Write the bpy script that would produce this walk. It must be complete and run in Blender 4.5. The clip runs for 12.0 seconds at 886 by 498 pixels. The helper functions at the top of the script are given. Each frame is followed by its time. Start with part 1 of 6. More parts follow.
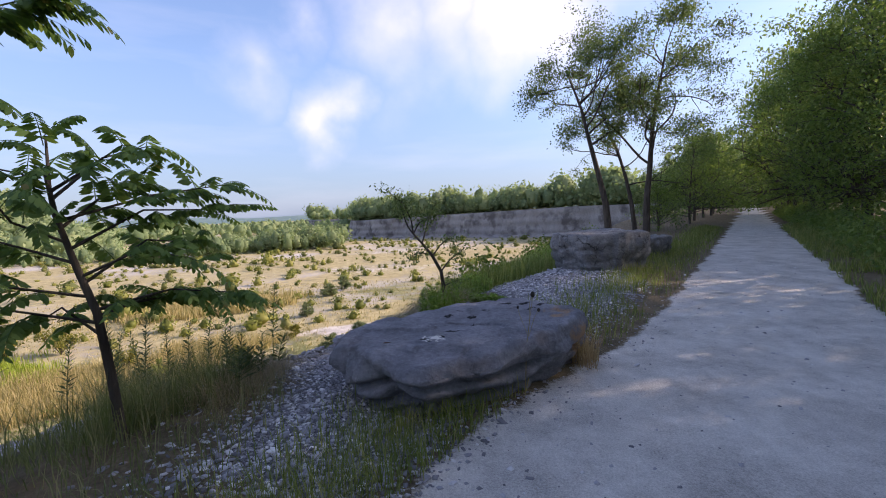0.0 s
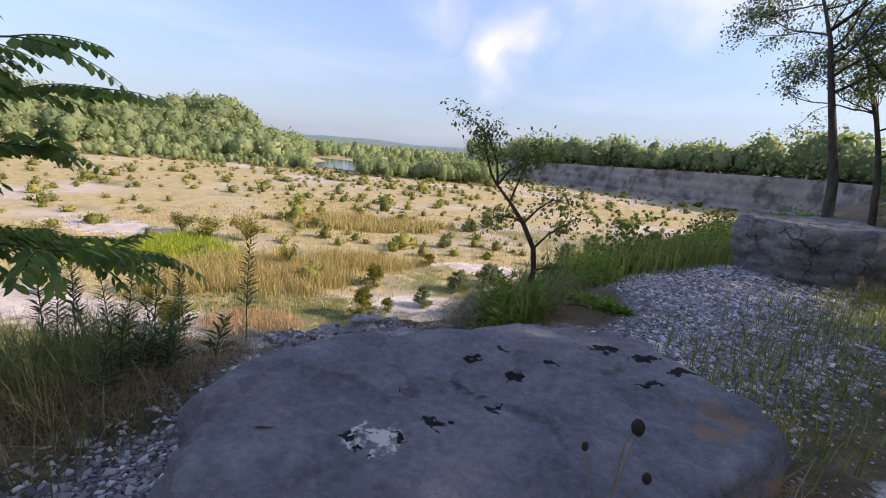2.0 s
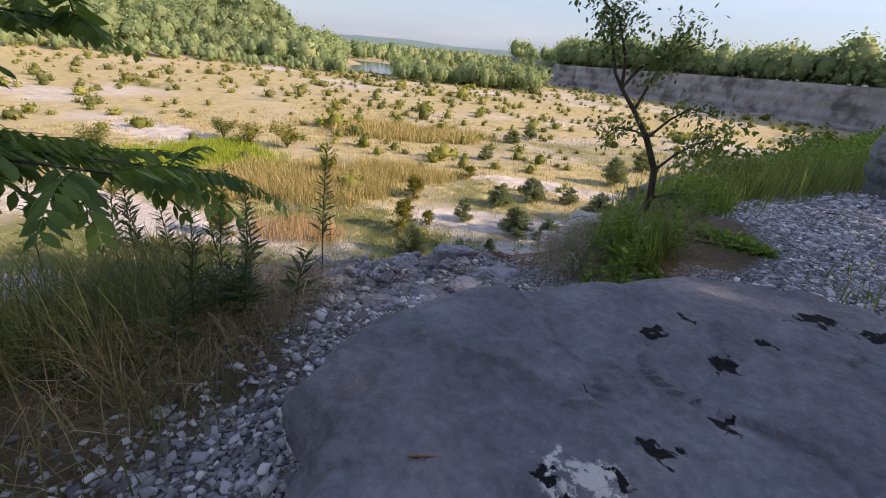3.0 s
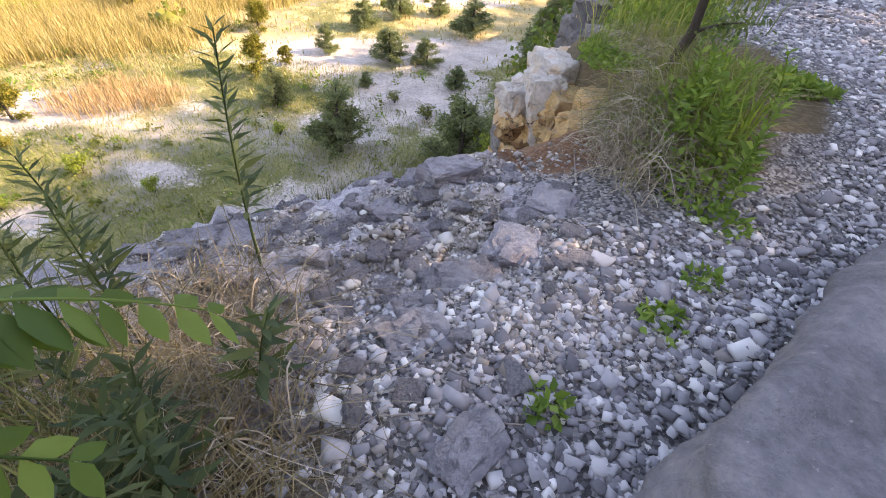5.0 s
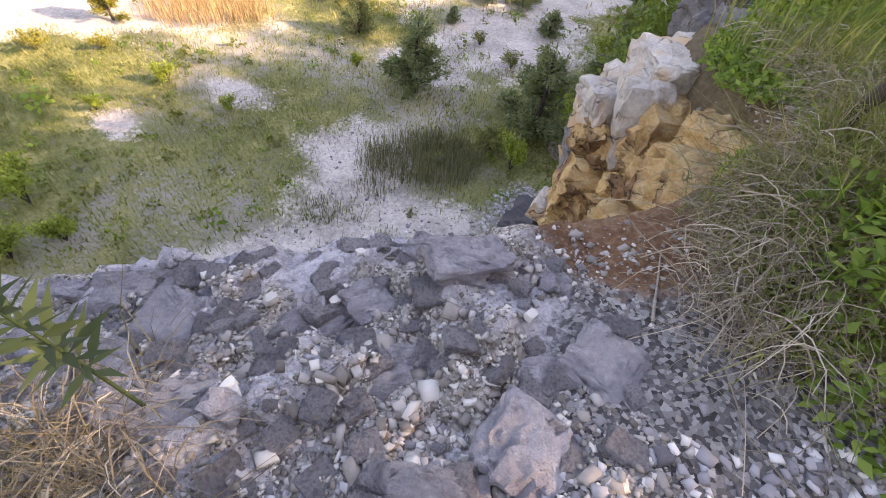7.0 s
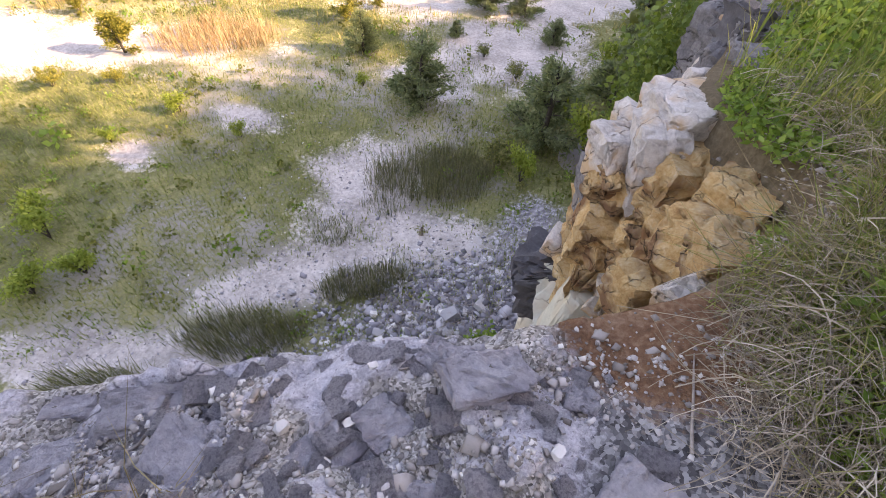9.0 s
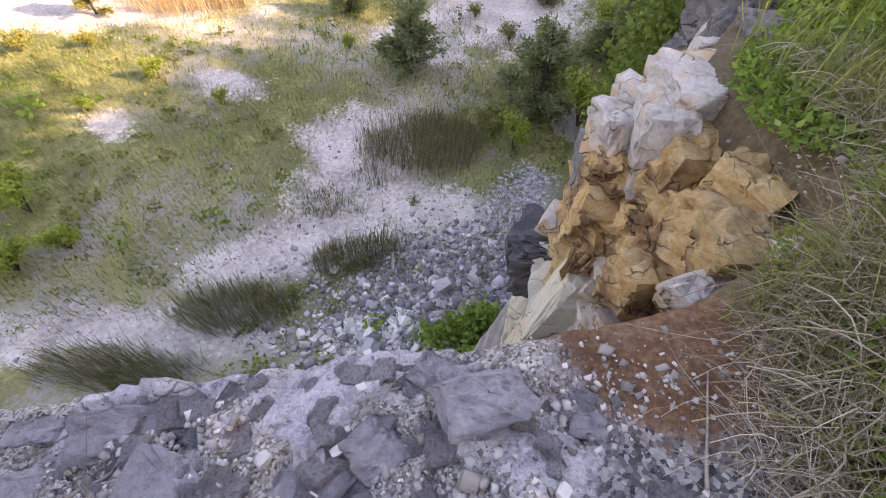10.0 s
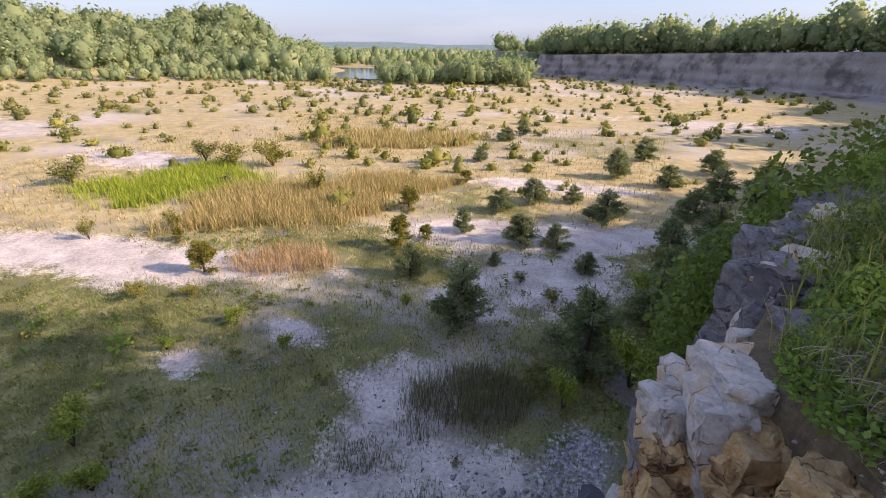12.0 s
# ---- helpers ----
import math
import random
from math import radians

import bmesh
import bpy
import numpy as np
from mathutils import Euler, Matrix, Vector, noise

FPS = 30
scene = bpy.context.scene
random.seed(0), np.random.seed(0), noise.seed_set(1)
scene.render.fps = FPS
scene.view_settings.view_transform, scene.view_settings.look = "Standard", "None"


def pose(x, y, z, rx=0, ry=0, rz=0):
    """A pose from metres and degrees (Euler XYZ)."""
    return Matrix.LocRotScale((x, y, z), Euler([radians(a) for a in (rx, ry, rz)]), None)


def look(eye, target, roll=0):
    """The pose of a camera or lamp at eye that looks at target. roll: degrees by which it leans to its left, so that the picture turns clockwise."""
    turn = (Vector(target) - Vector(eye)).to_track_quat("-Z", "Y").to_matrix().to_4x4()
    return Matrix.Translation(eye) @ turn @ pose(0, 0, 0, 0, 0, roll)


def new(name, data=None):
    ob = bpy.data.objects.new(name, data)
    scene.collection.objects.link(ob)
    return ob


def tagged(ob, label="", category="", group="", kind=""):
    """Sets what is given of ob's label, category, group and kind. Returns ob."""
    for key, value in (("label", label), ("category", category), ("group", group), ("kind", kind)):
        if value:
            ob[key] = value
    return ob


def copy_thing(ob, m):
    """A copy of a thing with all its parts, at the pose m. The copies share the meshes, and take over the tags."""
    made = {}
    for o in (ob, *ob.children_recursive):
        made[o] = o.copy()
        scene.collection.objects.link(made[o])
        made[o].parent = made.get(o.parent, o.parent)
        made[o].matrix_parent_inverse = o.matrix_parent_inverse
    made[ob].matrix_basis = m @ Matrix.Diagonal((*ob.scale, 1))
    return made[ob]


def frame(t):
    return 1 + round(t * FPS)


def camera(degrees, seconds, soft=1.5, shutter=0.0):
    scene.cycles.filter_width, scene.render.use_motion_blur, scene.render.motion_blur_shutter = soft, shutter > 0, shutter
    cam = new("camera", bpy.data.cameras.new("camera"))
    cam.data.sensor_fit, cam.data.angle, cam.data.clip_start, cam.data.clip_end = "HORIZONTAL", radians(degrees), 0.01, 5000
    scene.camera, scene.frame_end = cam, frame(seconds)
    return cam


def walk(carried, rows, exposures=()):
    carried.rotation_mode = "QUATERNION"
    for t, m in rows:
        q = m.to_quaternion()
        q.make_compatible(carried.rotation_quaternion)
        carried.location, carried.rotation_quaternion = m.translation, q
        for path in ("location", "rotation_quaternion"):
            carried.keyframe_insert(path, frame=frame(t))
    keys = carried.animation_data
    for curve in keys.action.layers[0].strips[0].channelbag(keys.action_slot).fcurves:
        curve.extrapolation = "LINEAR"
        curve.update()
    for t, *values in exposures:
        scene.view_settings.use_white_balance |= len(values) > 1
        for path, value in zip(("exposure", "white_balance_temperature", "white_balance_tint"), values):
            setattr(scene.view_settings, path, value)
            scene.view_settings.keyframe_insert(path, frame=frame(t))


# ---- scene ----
cam = camera(90.5, 12.0, soft=1.0)
PATH = [
    (0, (0.071, -0.024, 1.536), (0.03, 1.969, 1.371), -2.2),
    (0.5, (0.236, 0.573, 1.543), (-0.093, 2.533, 1.319), 1.9),
    (1, (0.417, 1.261, 1.542), (0.11, 3.219, 1.279), 2.2),
    (1.5, (0.582, 1.859, 1.555), (0.129, 3.785, 1.259), 3.2),
    (2, (0.537, 2.281, 1.531), (-0.136, 4.112, 1.09), 5.0),
    (2.5, (0.29, 2.571, 1.499), (-0.501, 4.313, 0.915), 4.2),
    (3, (-0.165, 2.689, 1.398), (-0.902, 4.353, 0.567), 5.6),
    (3.2, (-0.356, 2.749, 1.409), (-1.053, 4.349, 0.432), 5.5),
    (4.8, (-1.245, 3.6, 1.242), (-1.35, 5.13, -0.043), 4.4),
    (5, (-1.245, 3.744, 1.208), (-1.33, 5.167, -0.195), 6.1),
    (5.5, (-1.227, 3.993, 1.199), (-1.312, 5.384, -0.235), 8.4),
    (6, (-1.257, 4.249, 1.196), (-1.379, 5.636, -0.24), 8.9),
    (6.5, (-1.249, 4.448, 1.184), (-1.509, 5.781, -0.284), 6.3),
    (7, (-1.229, 4.699, 1.156), (-1.519, 5.879, -0.433), 7.9),
    (7.5, (-1.211, 4.82, 1.202), (-1.536, 6.003, -0.377), 6.2),
    (7.7, (-1.132, 4.828, 1.331), (-1.483, 5.997, -0.252), 4.8),
    (9.3, (-1.392, 5.07, 1.3), (-1.742, 6.258, -0.27), 3.1),
    (9.5, (-1.399, 5.11, 1.292), (-1.721, 6.253, -0.317), 3.5),
    (10, (-1.422, 5.207, 1.278), (-1.701, 6.288, -0.382), 4.3),
    (10.5, (-1.451, 5.281, 1.276), (-1.718, 6.336, -0.402), 5.0),
    (11, (-1.467, 5.338, 1.271), (-1.747, 6.413, -0.392), 5.1),
    (11.5, (-1.44, 5.334, 1.35), (-1.909, 6.804, 0.078), 3.7),
    (12, (-1.447, 5.185, 1.517), (-2.183, 6.847, 0.682), 0.9),
]
EXPOSURES = [(0, 1.08, 6450, 26), (3, 1.14, 7150, 24), (5, 2.42, 8100, 25), (7, 2.48, 8600, 28), (11, 2.56, 8450, 32), (11.5, 2.14, 7600, 31), (12, 1.26, 6900, 31)]
walk(cam, [(t, look(eye, target, roll)) for t, eye, target, roll in PATH], EXPOSURES)

# ---- light ----
SUN_AZ, SUN_EL = 75.0, 28.0
sun_dir = Vector((math.sin(radians(SUN_AZ)) * math.cos(radians(SUN_EL)), math.cos(radians(SUN_AZ)) * math.cos(radians(SUN_EL)), math.sin(radians(SUN_EL))))
sun = new("sun", bpy.data.lights.new("sun", "SUN"))
sun.data.energy, sun.data.angle, sun.data.color = 3.6, radians(0.6), (1.0, 0.86, 0.66)
sun.matrix_world = look(sun_dir * 100, (0, 0, 0))

world = bpy.data.worlds.new("world")
scene.world = world
world.use_nodes = True
wt = world.node_tree
wn = wt.nodes
sky = wn.new("ShaderNodeTexSky")
sky.sky_type, sky.sun_disc = "NISHITA", False
sky.sun_elevation, sky.sun_rotation = radians(SUN_EL), radians(SUN_AZ)
sky.air_density, sky.dust_density, sky.ozone_density = 1.0, 0.6, 2.0


def wmath(op, a, b=None, clamp=False):
    n = wn.new("ShaderNodeMath")
    n.operation, n.use_clamp = op, clamp
    for k, v in ((0, a), (1, b)):
        if v is None:
            continue
        if isinstance(v, (int, float)):
            n.inputs[k].default_value = v
        else:
            wt.links.new(v, n.inputs[k])
    return n.outputs[0]


def cloud_puff(az, el, spread):
    """Soft mask round one direction of the sky, 1 in its middle."""
    c = Vector((math.sin(radians(az)) * math.cos(radians(el)), math.cos(radians(az)) * math.cos(radians(el)), math.sin(radians(el))))
    d = wn.new("ShaderNodeVectorMath")
    d.operation = "DISTANCE"
    wt.links.new(cloud_co, d.inputs[0])
    d.inputs[1].default_value = c
    return wmath("SUBTRACT", 1.0, wmath("DIVIDE", d.outputs["Value"], spread), True)


geo = wn.new("ShaderNodeTexCoord")
warp = wn.new("ShaderNodeTexNoise")
warp.inputs["Scale"].default_value, warp.inputs["Detail"].default_value = 6.5, 10.0
wt.links.new(geo.outputs["Generated"], warp.inputs["Vector"])
sub = wn.new("ShaderNodeVectorMath")
sub.operation = "MULTIPLY_ADD"
wt.links.new(warp.outputs["Color"], sub.inputs[0])
sub.inputs[1].default_value = (0.26, 0.26, 0.2)
sub2 = wn.new("ShaderNodeVectorMath")
sub2.operation = "SUBTRACT"
wt.links.new(geo.outputs["Generated"], sub.inputs[2])
wt.links.new(sub.outputs[0], sub2.inputs[0])
sub2.inputs[1].default_value = (0.13, 0.13, 0.1)
cloud_co = sub2.outputs[0]
veil_map = wn.new("ShaderNodeMapping")
veil_map.inputs["Scale"].default_value = (1.5, 1.5, 9.0)
wt.links.new(geo.outputs["Generated"], veil_map.inputs["Vector"])
veil = wn.new("ShaderNodeTexNoise")
veil.inputs["Scale"].default_value, veil.inputs["Detail"].default_value = 1.6, 6.0
wt.links.new(veil_map.outputs[0], veil.inputs["Vector"])
mask = wmath("MULTIPLY", wmath("SUBTRACT", veil.outputs["Fac"], 0.50, True), 0.7, True)
for az, el, spread, gain in ((-15.3, 12.0, 0.085, 1.1), (-6, 22, 0.14, 0.9), (2.5, 24, 0.16, 1.0), (10, 22.5, 0.17, 1.5), (-23.7, 16.6, 0.075, 0.5), (-18.3, 21.6, 0.06, 0.5), (13, 30, 0.2, 1.2), (-75, 34, 0.25, 1.0), (150, 40, 0.5, 1.0), (-150, 45, 0.4, 1.0)):
    mask = wmath("MAXIMUM", mask, wmath("MULTIPLY", wmath("POWER", cloud_puff(az, el, spread * 1.35), 1.5), gain * 0.95, True))
cmix = wn.new("ShaderNodeMix")
cmix.data_type = "RGBA"
wt.links.new(mask, cmix.inputs["Factor"])
wt.links.new(sky.outputs[0], cmix.inputs["A"])
cmix.inputs["B"].default_value = (3.5, 3.6, 3.9, 1)
sep = wn.new("ShaderNodeSeparateXYZ")
wt.links.new(geo.outputs["Generated"], sep.inputs[0])
haze = wmath("MULTIPLY", wmath("SUBTRACT", 1.0, wmath("DIVIDE", wmath("ABSOLUTE", sep.outputs["Z"]), 0.30), True), 0.80)
hmix = wn.new("ShaderNodeMix")
hmix.data_type = "RGBA"
wt.links.new(haze, hmix.inputs["Factor"])
deep = wn.new("ShaderNodeMix")
deep.data_type = "RGBA"
deep.inputs["Factor"].default_value = 0.42
wt.links.new(sky.outputs[0], deep.inputs["A"])
deep.inputs["B"].default_value = (0.60, 1.06, 1.85, 1)
wt.links.new(deep.outputs["Result"], hmix.inputs["A"])
hmix.inputs["B"].default_value = (0.98, 1.38, 1.9, 1)
wt.links.new(hmix.outputs["Result"], cmix.inputs["A"])
bg = wn["Background"]
bg.inputs["Strength"].default_value = 0.15
wt.links.new(cmix.outputs["Result"], bg.inputs["Color"])


# ---- materials ----
def rgba(c):
    return (c[0], c[1], c[2], 1.0)


class Mat:
    """A small builder of node materials."""

    def __init__(self, name, rough=0.85):
        self.m = bpy.data.materials.new(name)
        self.m.use_nodes = True
        self.t = self.m.node_tree
        self.n = self.t.nodes
        self.b = self.n["Principled BSDF"]
        self.b.inputs["Roughness"].default_value = rough
        self.b.inputs["Specular IOR Level"].default_value = 0.25
        self.co = self.n.new("ShaderNodeTexCoord").outputs["Object"]

    def link(self, a, b):
        self.t.links.new(a, b)

    def scaled(self, v):
        mp = self.n.new("ShaderNodeMapping")
        mp.inputs["Scale"].default_value = v
        self.link(self.co, mp.inputs["Vector"])
        return mp.outputs[0]

    def noise(self, scale, detail=5, rough=0.6, co=None):
        nd = self.n.new("ShaderNodeTexNoise")
        nd.inputs["Scale"].default_value, nd.inputs["Detail"].default_value, nd.inputs["Roughness"].default_value = scale, detail, rough
        self.link(co or self.co, nd.inputs["Vector"])
        return nd.outputs["Fac"]

    def cells(self, scale, out="Distance", feature="F1", co=None):
        nd = self.n.new("ShaderNodeTexVoronoi")
        nd.feature = feature
        nd.inputs["Scale"].default_value = scale
        self.link(co or self.co, nd.inputs["Vector"])
        return nd.outputs[out]

    def ramp(self, fac, *stops):
        r = self.n.new("ShaderNodeValToRGB")
        e = r.color_ramp.elements
        while len(e) < len(stops):
            e.new(0.5)
        for el, (p, c) in zip(e, stops):
            el.position, el.color = p, rgba(c) if not isinstance(c, (int, float)) else (c, c, c, 1)
        self.link(fac, r.inputs["Fac"])
        return r.outputs["Color"]

    def attr(self, name):
        a = self.n.new("ShaderNodeAttribute")
        a.attribute_name = name
        return a.outputs["Fac"]

    def mix(self, fac, a, b, blend="MIX"):
        x = self.n.new("ShaderNodeMix")
        x.data_type, x.blend_type = "RGBA", blend
        for key, v in (("Factor", fac), ("A", a), ("B", b)):
            if isinstance(v, (int, float)) and key == "Factor":
                x.inputs[key].default_value = v
            elif isinstance(v, tuple):
                x.inputs[key].default_value = rgba(v)
            else:
                self.link(v, x.inputs[key])
        return x.outputs["Result"]

    def math(self, op, a, b):
        x = self.n.new("ShaderNodeMath")
        x.operation = op
        for k, v in ((0, a), (1, b)):
            if isinstance(v, (int, float)):
                x.inputs[k].default_value = v
            else:
                self.link(v, x.inputs[k])
        return x.outputs[0]

    def colour(self, c):
        self.link(c, self.b.inputs["Base Color"]) if not isinstance(c, tuple) else None
        if isinstance(c, tuple):
            self.b.inputs["Base Color"].default_value = rgba(c)
        return self

    def bump(self, h, strength=0.5, dist=0.02):
        bp = self.n.new("ShaderNodeBump")
        bp.inputs["Strength"].default_value, bp.inputs["Distance"].default_value = strength, dist
        self.link(h, bp.inputs["Height"])
        self.link(bp.outputs[0], self.b.inputs["Normal"])
        return self

    def near_point(self, c, r):
        d = self.n.new("ShaderNodeVectorMath")
        d.operation = "DISTANCE"
        self.link(self.co, d.inputs[0])
        d.inputs[1].default_value = c
        x = self.n.new("ShaderNodeMath")
        x.operation, x.use_clamp = "SUBTRACT", True
        x.inputs[0].default_value = 1.0
        self.link(self.math("DIVIDE", d.outputs["Value"], r), x.inputs[1])
        return x.outputs[0]

    def warped(self, scale, amount):
        nd = self.n.new("ShaderNodeTexNoise")
        nd.inputs["Scale"].default_value, nd.inputs["Detail"].default_value = scale, 4
        self.link(self.co, nd.inputs["Vector"])
        v = self.n.new("ShaderNodeVectorMath")
        v.operation = "MULTIPLY_ADD"
        self.link(nd.outputs["Color"], v.inputs[0])
        v.inputs[1].default_value = (amount, amount, amount)
        self.link(self.co, v.inputs[2])
        return v.outputs[0]

    def island(self):
        return self.n.new("ShaderNodeNewGeometry").outputs["Random Per Island"]

    def object_random(self):
        return self.n.new("ShaderNodeObjectInfo").outputs["Random"]


def leaf_mat(name, stops, translucent=0.35, rough=0.6, patch=0.0):
    """Leaves, blades and needles: colour by the single leaf, some light shining through."""
    m = Mat(name, rough)
    c = m.ramp(m.island(), *stops)
    if patch:
        c = m.mix(m.math("MULTIPLY", m.noise(patch, 3), 0.55), c, (stops[0][1][0] * 0.5, stops[0][1][1] * 0.5, stops[0][1][2] * 0.5))
    m.colour(c)
    tr = m.n.new("ShaderNodeBsdfTranslucent")
    m.link(m.mix(0.35, c, (0.35, 0.45, 0.03)), tr.inputs["Color"])
    mx = m.n.new("ShaderNodeMixShader")
    mx.inputs[0].default_value = translucent
    m.link(m.b.outputs[0], mx.inputs[1])
    m.link(tr.outputs[0], mx.inputs[2])
    m.link(mx.outputs[0], m.n["Material Output"].inputs["Surface"])
    return m.m


def rock_mat(name, stops, scale=3.0, pits=0.0, strata=1.0, bump=0.5, stain=None, vary=0.25, crack=0.0):
    m = Mat(name, 0.9)
    co = m.scaled((1, 1, strata))
    n1, n2 = m.noise(scale, 8, 0.65, co), m.noise(scale * 9, 6, 0.7)
    c = m.ramp(m.mix(0.45, n1, n2), *stops)
    if stain:
        c = m.mix(m.ramp(m.noise(scale * 0.7, 4), (0.48, 0.0), (0.62, 1.0)), c, stain)
    c = m.mix(m.math("MULTIPLY", m.object_random(), vary), c, (0.08, 0.075, 0.075))
    if pits:
        wco = m.warped(17.0, 0.22)

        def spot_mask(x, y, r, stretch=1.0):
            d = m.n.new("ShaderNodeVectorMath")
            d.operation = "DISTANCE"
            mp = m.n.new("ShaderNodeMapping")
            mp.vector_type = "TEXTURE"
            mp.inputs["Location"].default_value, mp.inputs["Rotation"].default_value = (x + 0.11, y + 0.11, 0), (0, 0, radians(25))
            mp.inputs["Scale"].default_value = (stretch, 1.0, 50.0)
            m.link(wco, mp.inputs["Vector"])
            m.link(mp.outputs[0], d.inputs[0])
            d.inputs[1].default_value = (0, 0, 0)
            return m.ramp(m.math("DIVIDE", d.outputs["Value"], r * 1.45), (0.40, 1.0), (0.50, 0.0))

        pale = m.math("MULTIPLY", spot_mask(-0.11, 3.50, 0.11, 1.4), m.ramp(m.noise(22, 5, 0.75), (0.46, 0.0), (0.52, 1.0)))
        c = m.mix(m.ramp(m.noise(70, 3), (0.68, 0.0), (0.72, 0.6)), c, (0.42, 0.41, 0.42))
        c = m.mix(pale, c, (0.70, 0.68, 0.64))
        c = m.mix(m.ramp(m.math("ADD", m.noise(5, 4), m.math("MULTIPLY", m.near_point((1.12, 4.2, 0.3), 0.5), 0.75)), (0.86, 0.0), (1.05, 1.0)), c, (0.34, 0.22, 0.14))
        # pits: the shade inside them painted as near-black spots, no hollows in the mesh
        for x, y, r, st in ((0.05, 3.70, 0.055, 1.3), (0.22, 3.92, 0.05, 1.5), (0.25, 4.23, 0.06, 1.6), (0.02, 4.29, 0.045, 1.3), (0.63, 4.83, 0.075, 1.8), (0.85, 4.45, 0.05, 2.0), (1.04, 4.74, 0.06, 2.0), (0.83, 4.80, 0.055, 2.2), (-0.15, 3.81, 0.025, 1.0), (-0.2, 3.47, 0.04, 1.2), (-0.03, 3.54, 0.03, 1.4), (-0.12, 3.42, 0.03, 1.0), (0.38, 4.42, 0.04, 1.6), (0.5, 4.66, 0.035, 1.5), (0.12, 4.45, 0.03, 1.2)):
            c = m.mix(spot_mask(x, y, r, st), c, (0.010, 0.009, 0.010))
    height = m.mix(0.35, m.mix(0.5, n2, n1), m.noise(scale * 26, 4, 0.7))
    if crack:
        e = m.cells(crack, "Distance", "DISTANCE_TO_EDGE", m.warped(crack * 0.9, 1.3 / crack))
        line = m.math("MULTIPLY", m.ramp(e, (0.0, 1.0), (0.035, 0.0)), m.ramp(m.noise(crack * 0.6, 3), (0.44, 0.0), (0.56, 1.0)))
        c = m.mix(m.math("MULTIPLY", line, 0.85), c, (0.03, 0.025, 0.022))
        height = m.mix(line, height, (0.0, 0.0, 0.0))
    m.colour(c)
    m.bump(height, bump, 0.05)
    return m.m


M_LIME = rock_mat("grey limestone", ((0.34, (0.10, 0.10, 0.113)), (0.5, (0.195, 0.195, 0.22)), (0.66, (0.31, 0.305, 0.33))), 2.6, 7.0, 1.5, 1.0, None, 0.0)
M_LIME2 = rock_mat("plain grey limestone", ((0.32, (0.08, 0.08, 0.085)), (0.5, (0.22, 0.215, 0.22)), (0.68, (0.38, 0.365, 0.36))), 3.4, 0.0, 2.5, 1.0, None, 0.25, 3.5)
M_LEDGE = rock_mat("bluish ledge rock", ((0.30, (0.22, 0.21, 0.245)), (0.46, (0.44, 0.425, 0.465)), (0.66, (0.66, 0.64, 0.67))), 5.0, 0.0, 2.0, 1.0, (0.30, 0.285, 0.325), 0.3)
M_ORANGE = rock_mat("orange weathered rock", ((0.28, (0.34, 0.16, 0.07)), (0.44, (0.66, 0.42, 0.18)), (0.56, (0.76, 0.58, 0.33)), (0.70, (0.80, 0.73, 0.61))), 4.0, 0.0, 1.0, 1.0, (0.30, 0.16, 0.08), 0.3, 6.0)
M_WHITE = rock_mat("pale broken limestone", ((0.32, (0.34, 0.30, 0.28)), (0.46, (0.60, 0.555, 0.51)), (0.60, (0.78, 0.74, 0.69))), 4.0, 0.0, 2.2, 1.0, (0.66, 0.47, 0.29), 0.08, 5.0)
M_GREEN_SLAB = rock_mat("pale greenish rock slab", ((0.3, (0.44, 0.44, 0.36)), (0.55, (0.60, 0.59, 0.49)), (0.75, (0.74, 0.71, 0.61))), 2.0, 0.0, 1.0, 0.6, (0.55, 0.48, 0.36), 0.05, 3.0)
M_DARKROCK = rock_mat("dark wet rock", ((0.3, (0.05, 0.05, 0.055)), (0.55, (0.11, 0.11, 0.12)), (0.75, (0.2, 0.2, 0.2))), 3.0, 0.0, 2.0, 0.6)
M_CLIFF = rock_mat("quarry wall rock", ((0.25, (0.16, 0.145, 0.14)), (0.5, (0.30, 0.275, 0.26)), (0.75, (0.46, 0.43, 0.40))), 0.22, 0.0, 0.25, 0.9, (0.13, 0.115, 0.11))
M_STONE = Mat("gravel stones", 0.9)
M_STONE.colour(M_STONE.mix(0.08, M_STONE.ramp(M_STONE.island(), (0.0, (0.09, 0.085, 0.10)), (0.5, (0.29, 0.28, 0.305)), (0.85, (0.50, 0.49, 0.515)), (1.0, (0.78, 0.76, 0.75))), M_STONE.noise(60, 3)))
M_STONE = M_STONE.m
M_SLATE = Mat("dark flakes", 0.85)
M_SLATE.colour(M_SLATE.mix(0.1, M_SLATE.ramp(M_SLATE.island(), (0.0, (0.08, 0.076, 0.09)), (0.6, (0.25, 0.24, 0.265)), (0.9, (0.45, 0.44, 0.46)), (1.0, (0.62, 0.60, 0.59))), M_SLATE.noise(30, 3)))
M_SLATE = M_SLATE.m
M_CHIP = Mat("ledge chips", 0.9)
M_CHIP.colour(M_CHIP.mix(0.1, M_CHIP.ramp(M_CHIP.island(), (0.0, (0.12, 0.10, 0.085)), (0.4, (0.28, 0.25, 0.23)), (0.8, (0.44, 0.41, 0.40)), (1.0, (0.66, 0.63, 0.59))), M_CHIP.noise(60, 3)))
M_CHIP = M_CHIP.m
M_PALE_STONE = Mat("pale rubble", 0.9)
M_PALE_STONE.colour(M_PALE_STONE.ramp(M_PALE_STONE.object_random(), (0.0, (0.36, 0.35, 0.36)), (0.5, (0.60, 0.58, 0.56)), (1.0, (0.74, 0.72, 0.68))))
M_PALE_STONE.bump(M_PALE_STONE.noise(14, 6), 0.6, 0.03)
M_PALE_STONE = M_PALE_STONE.m

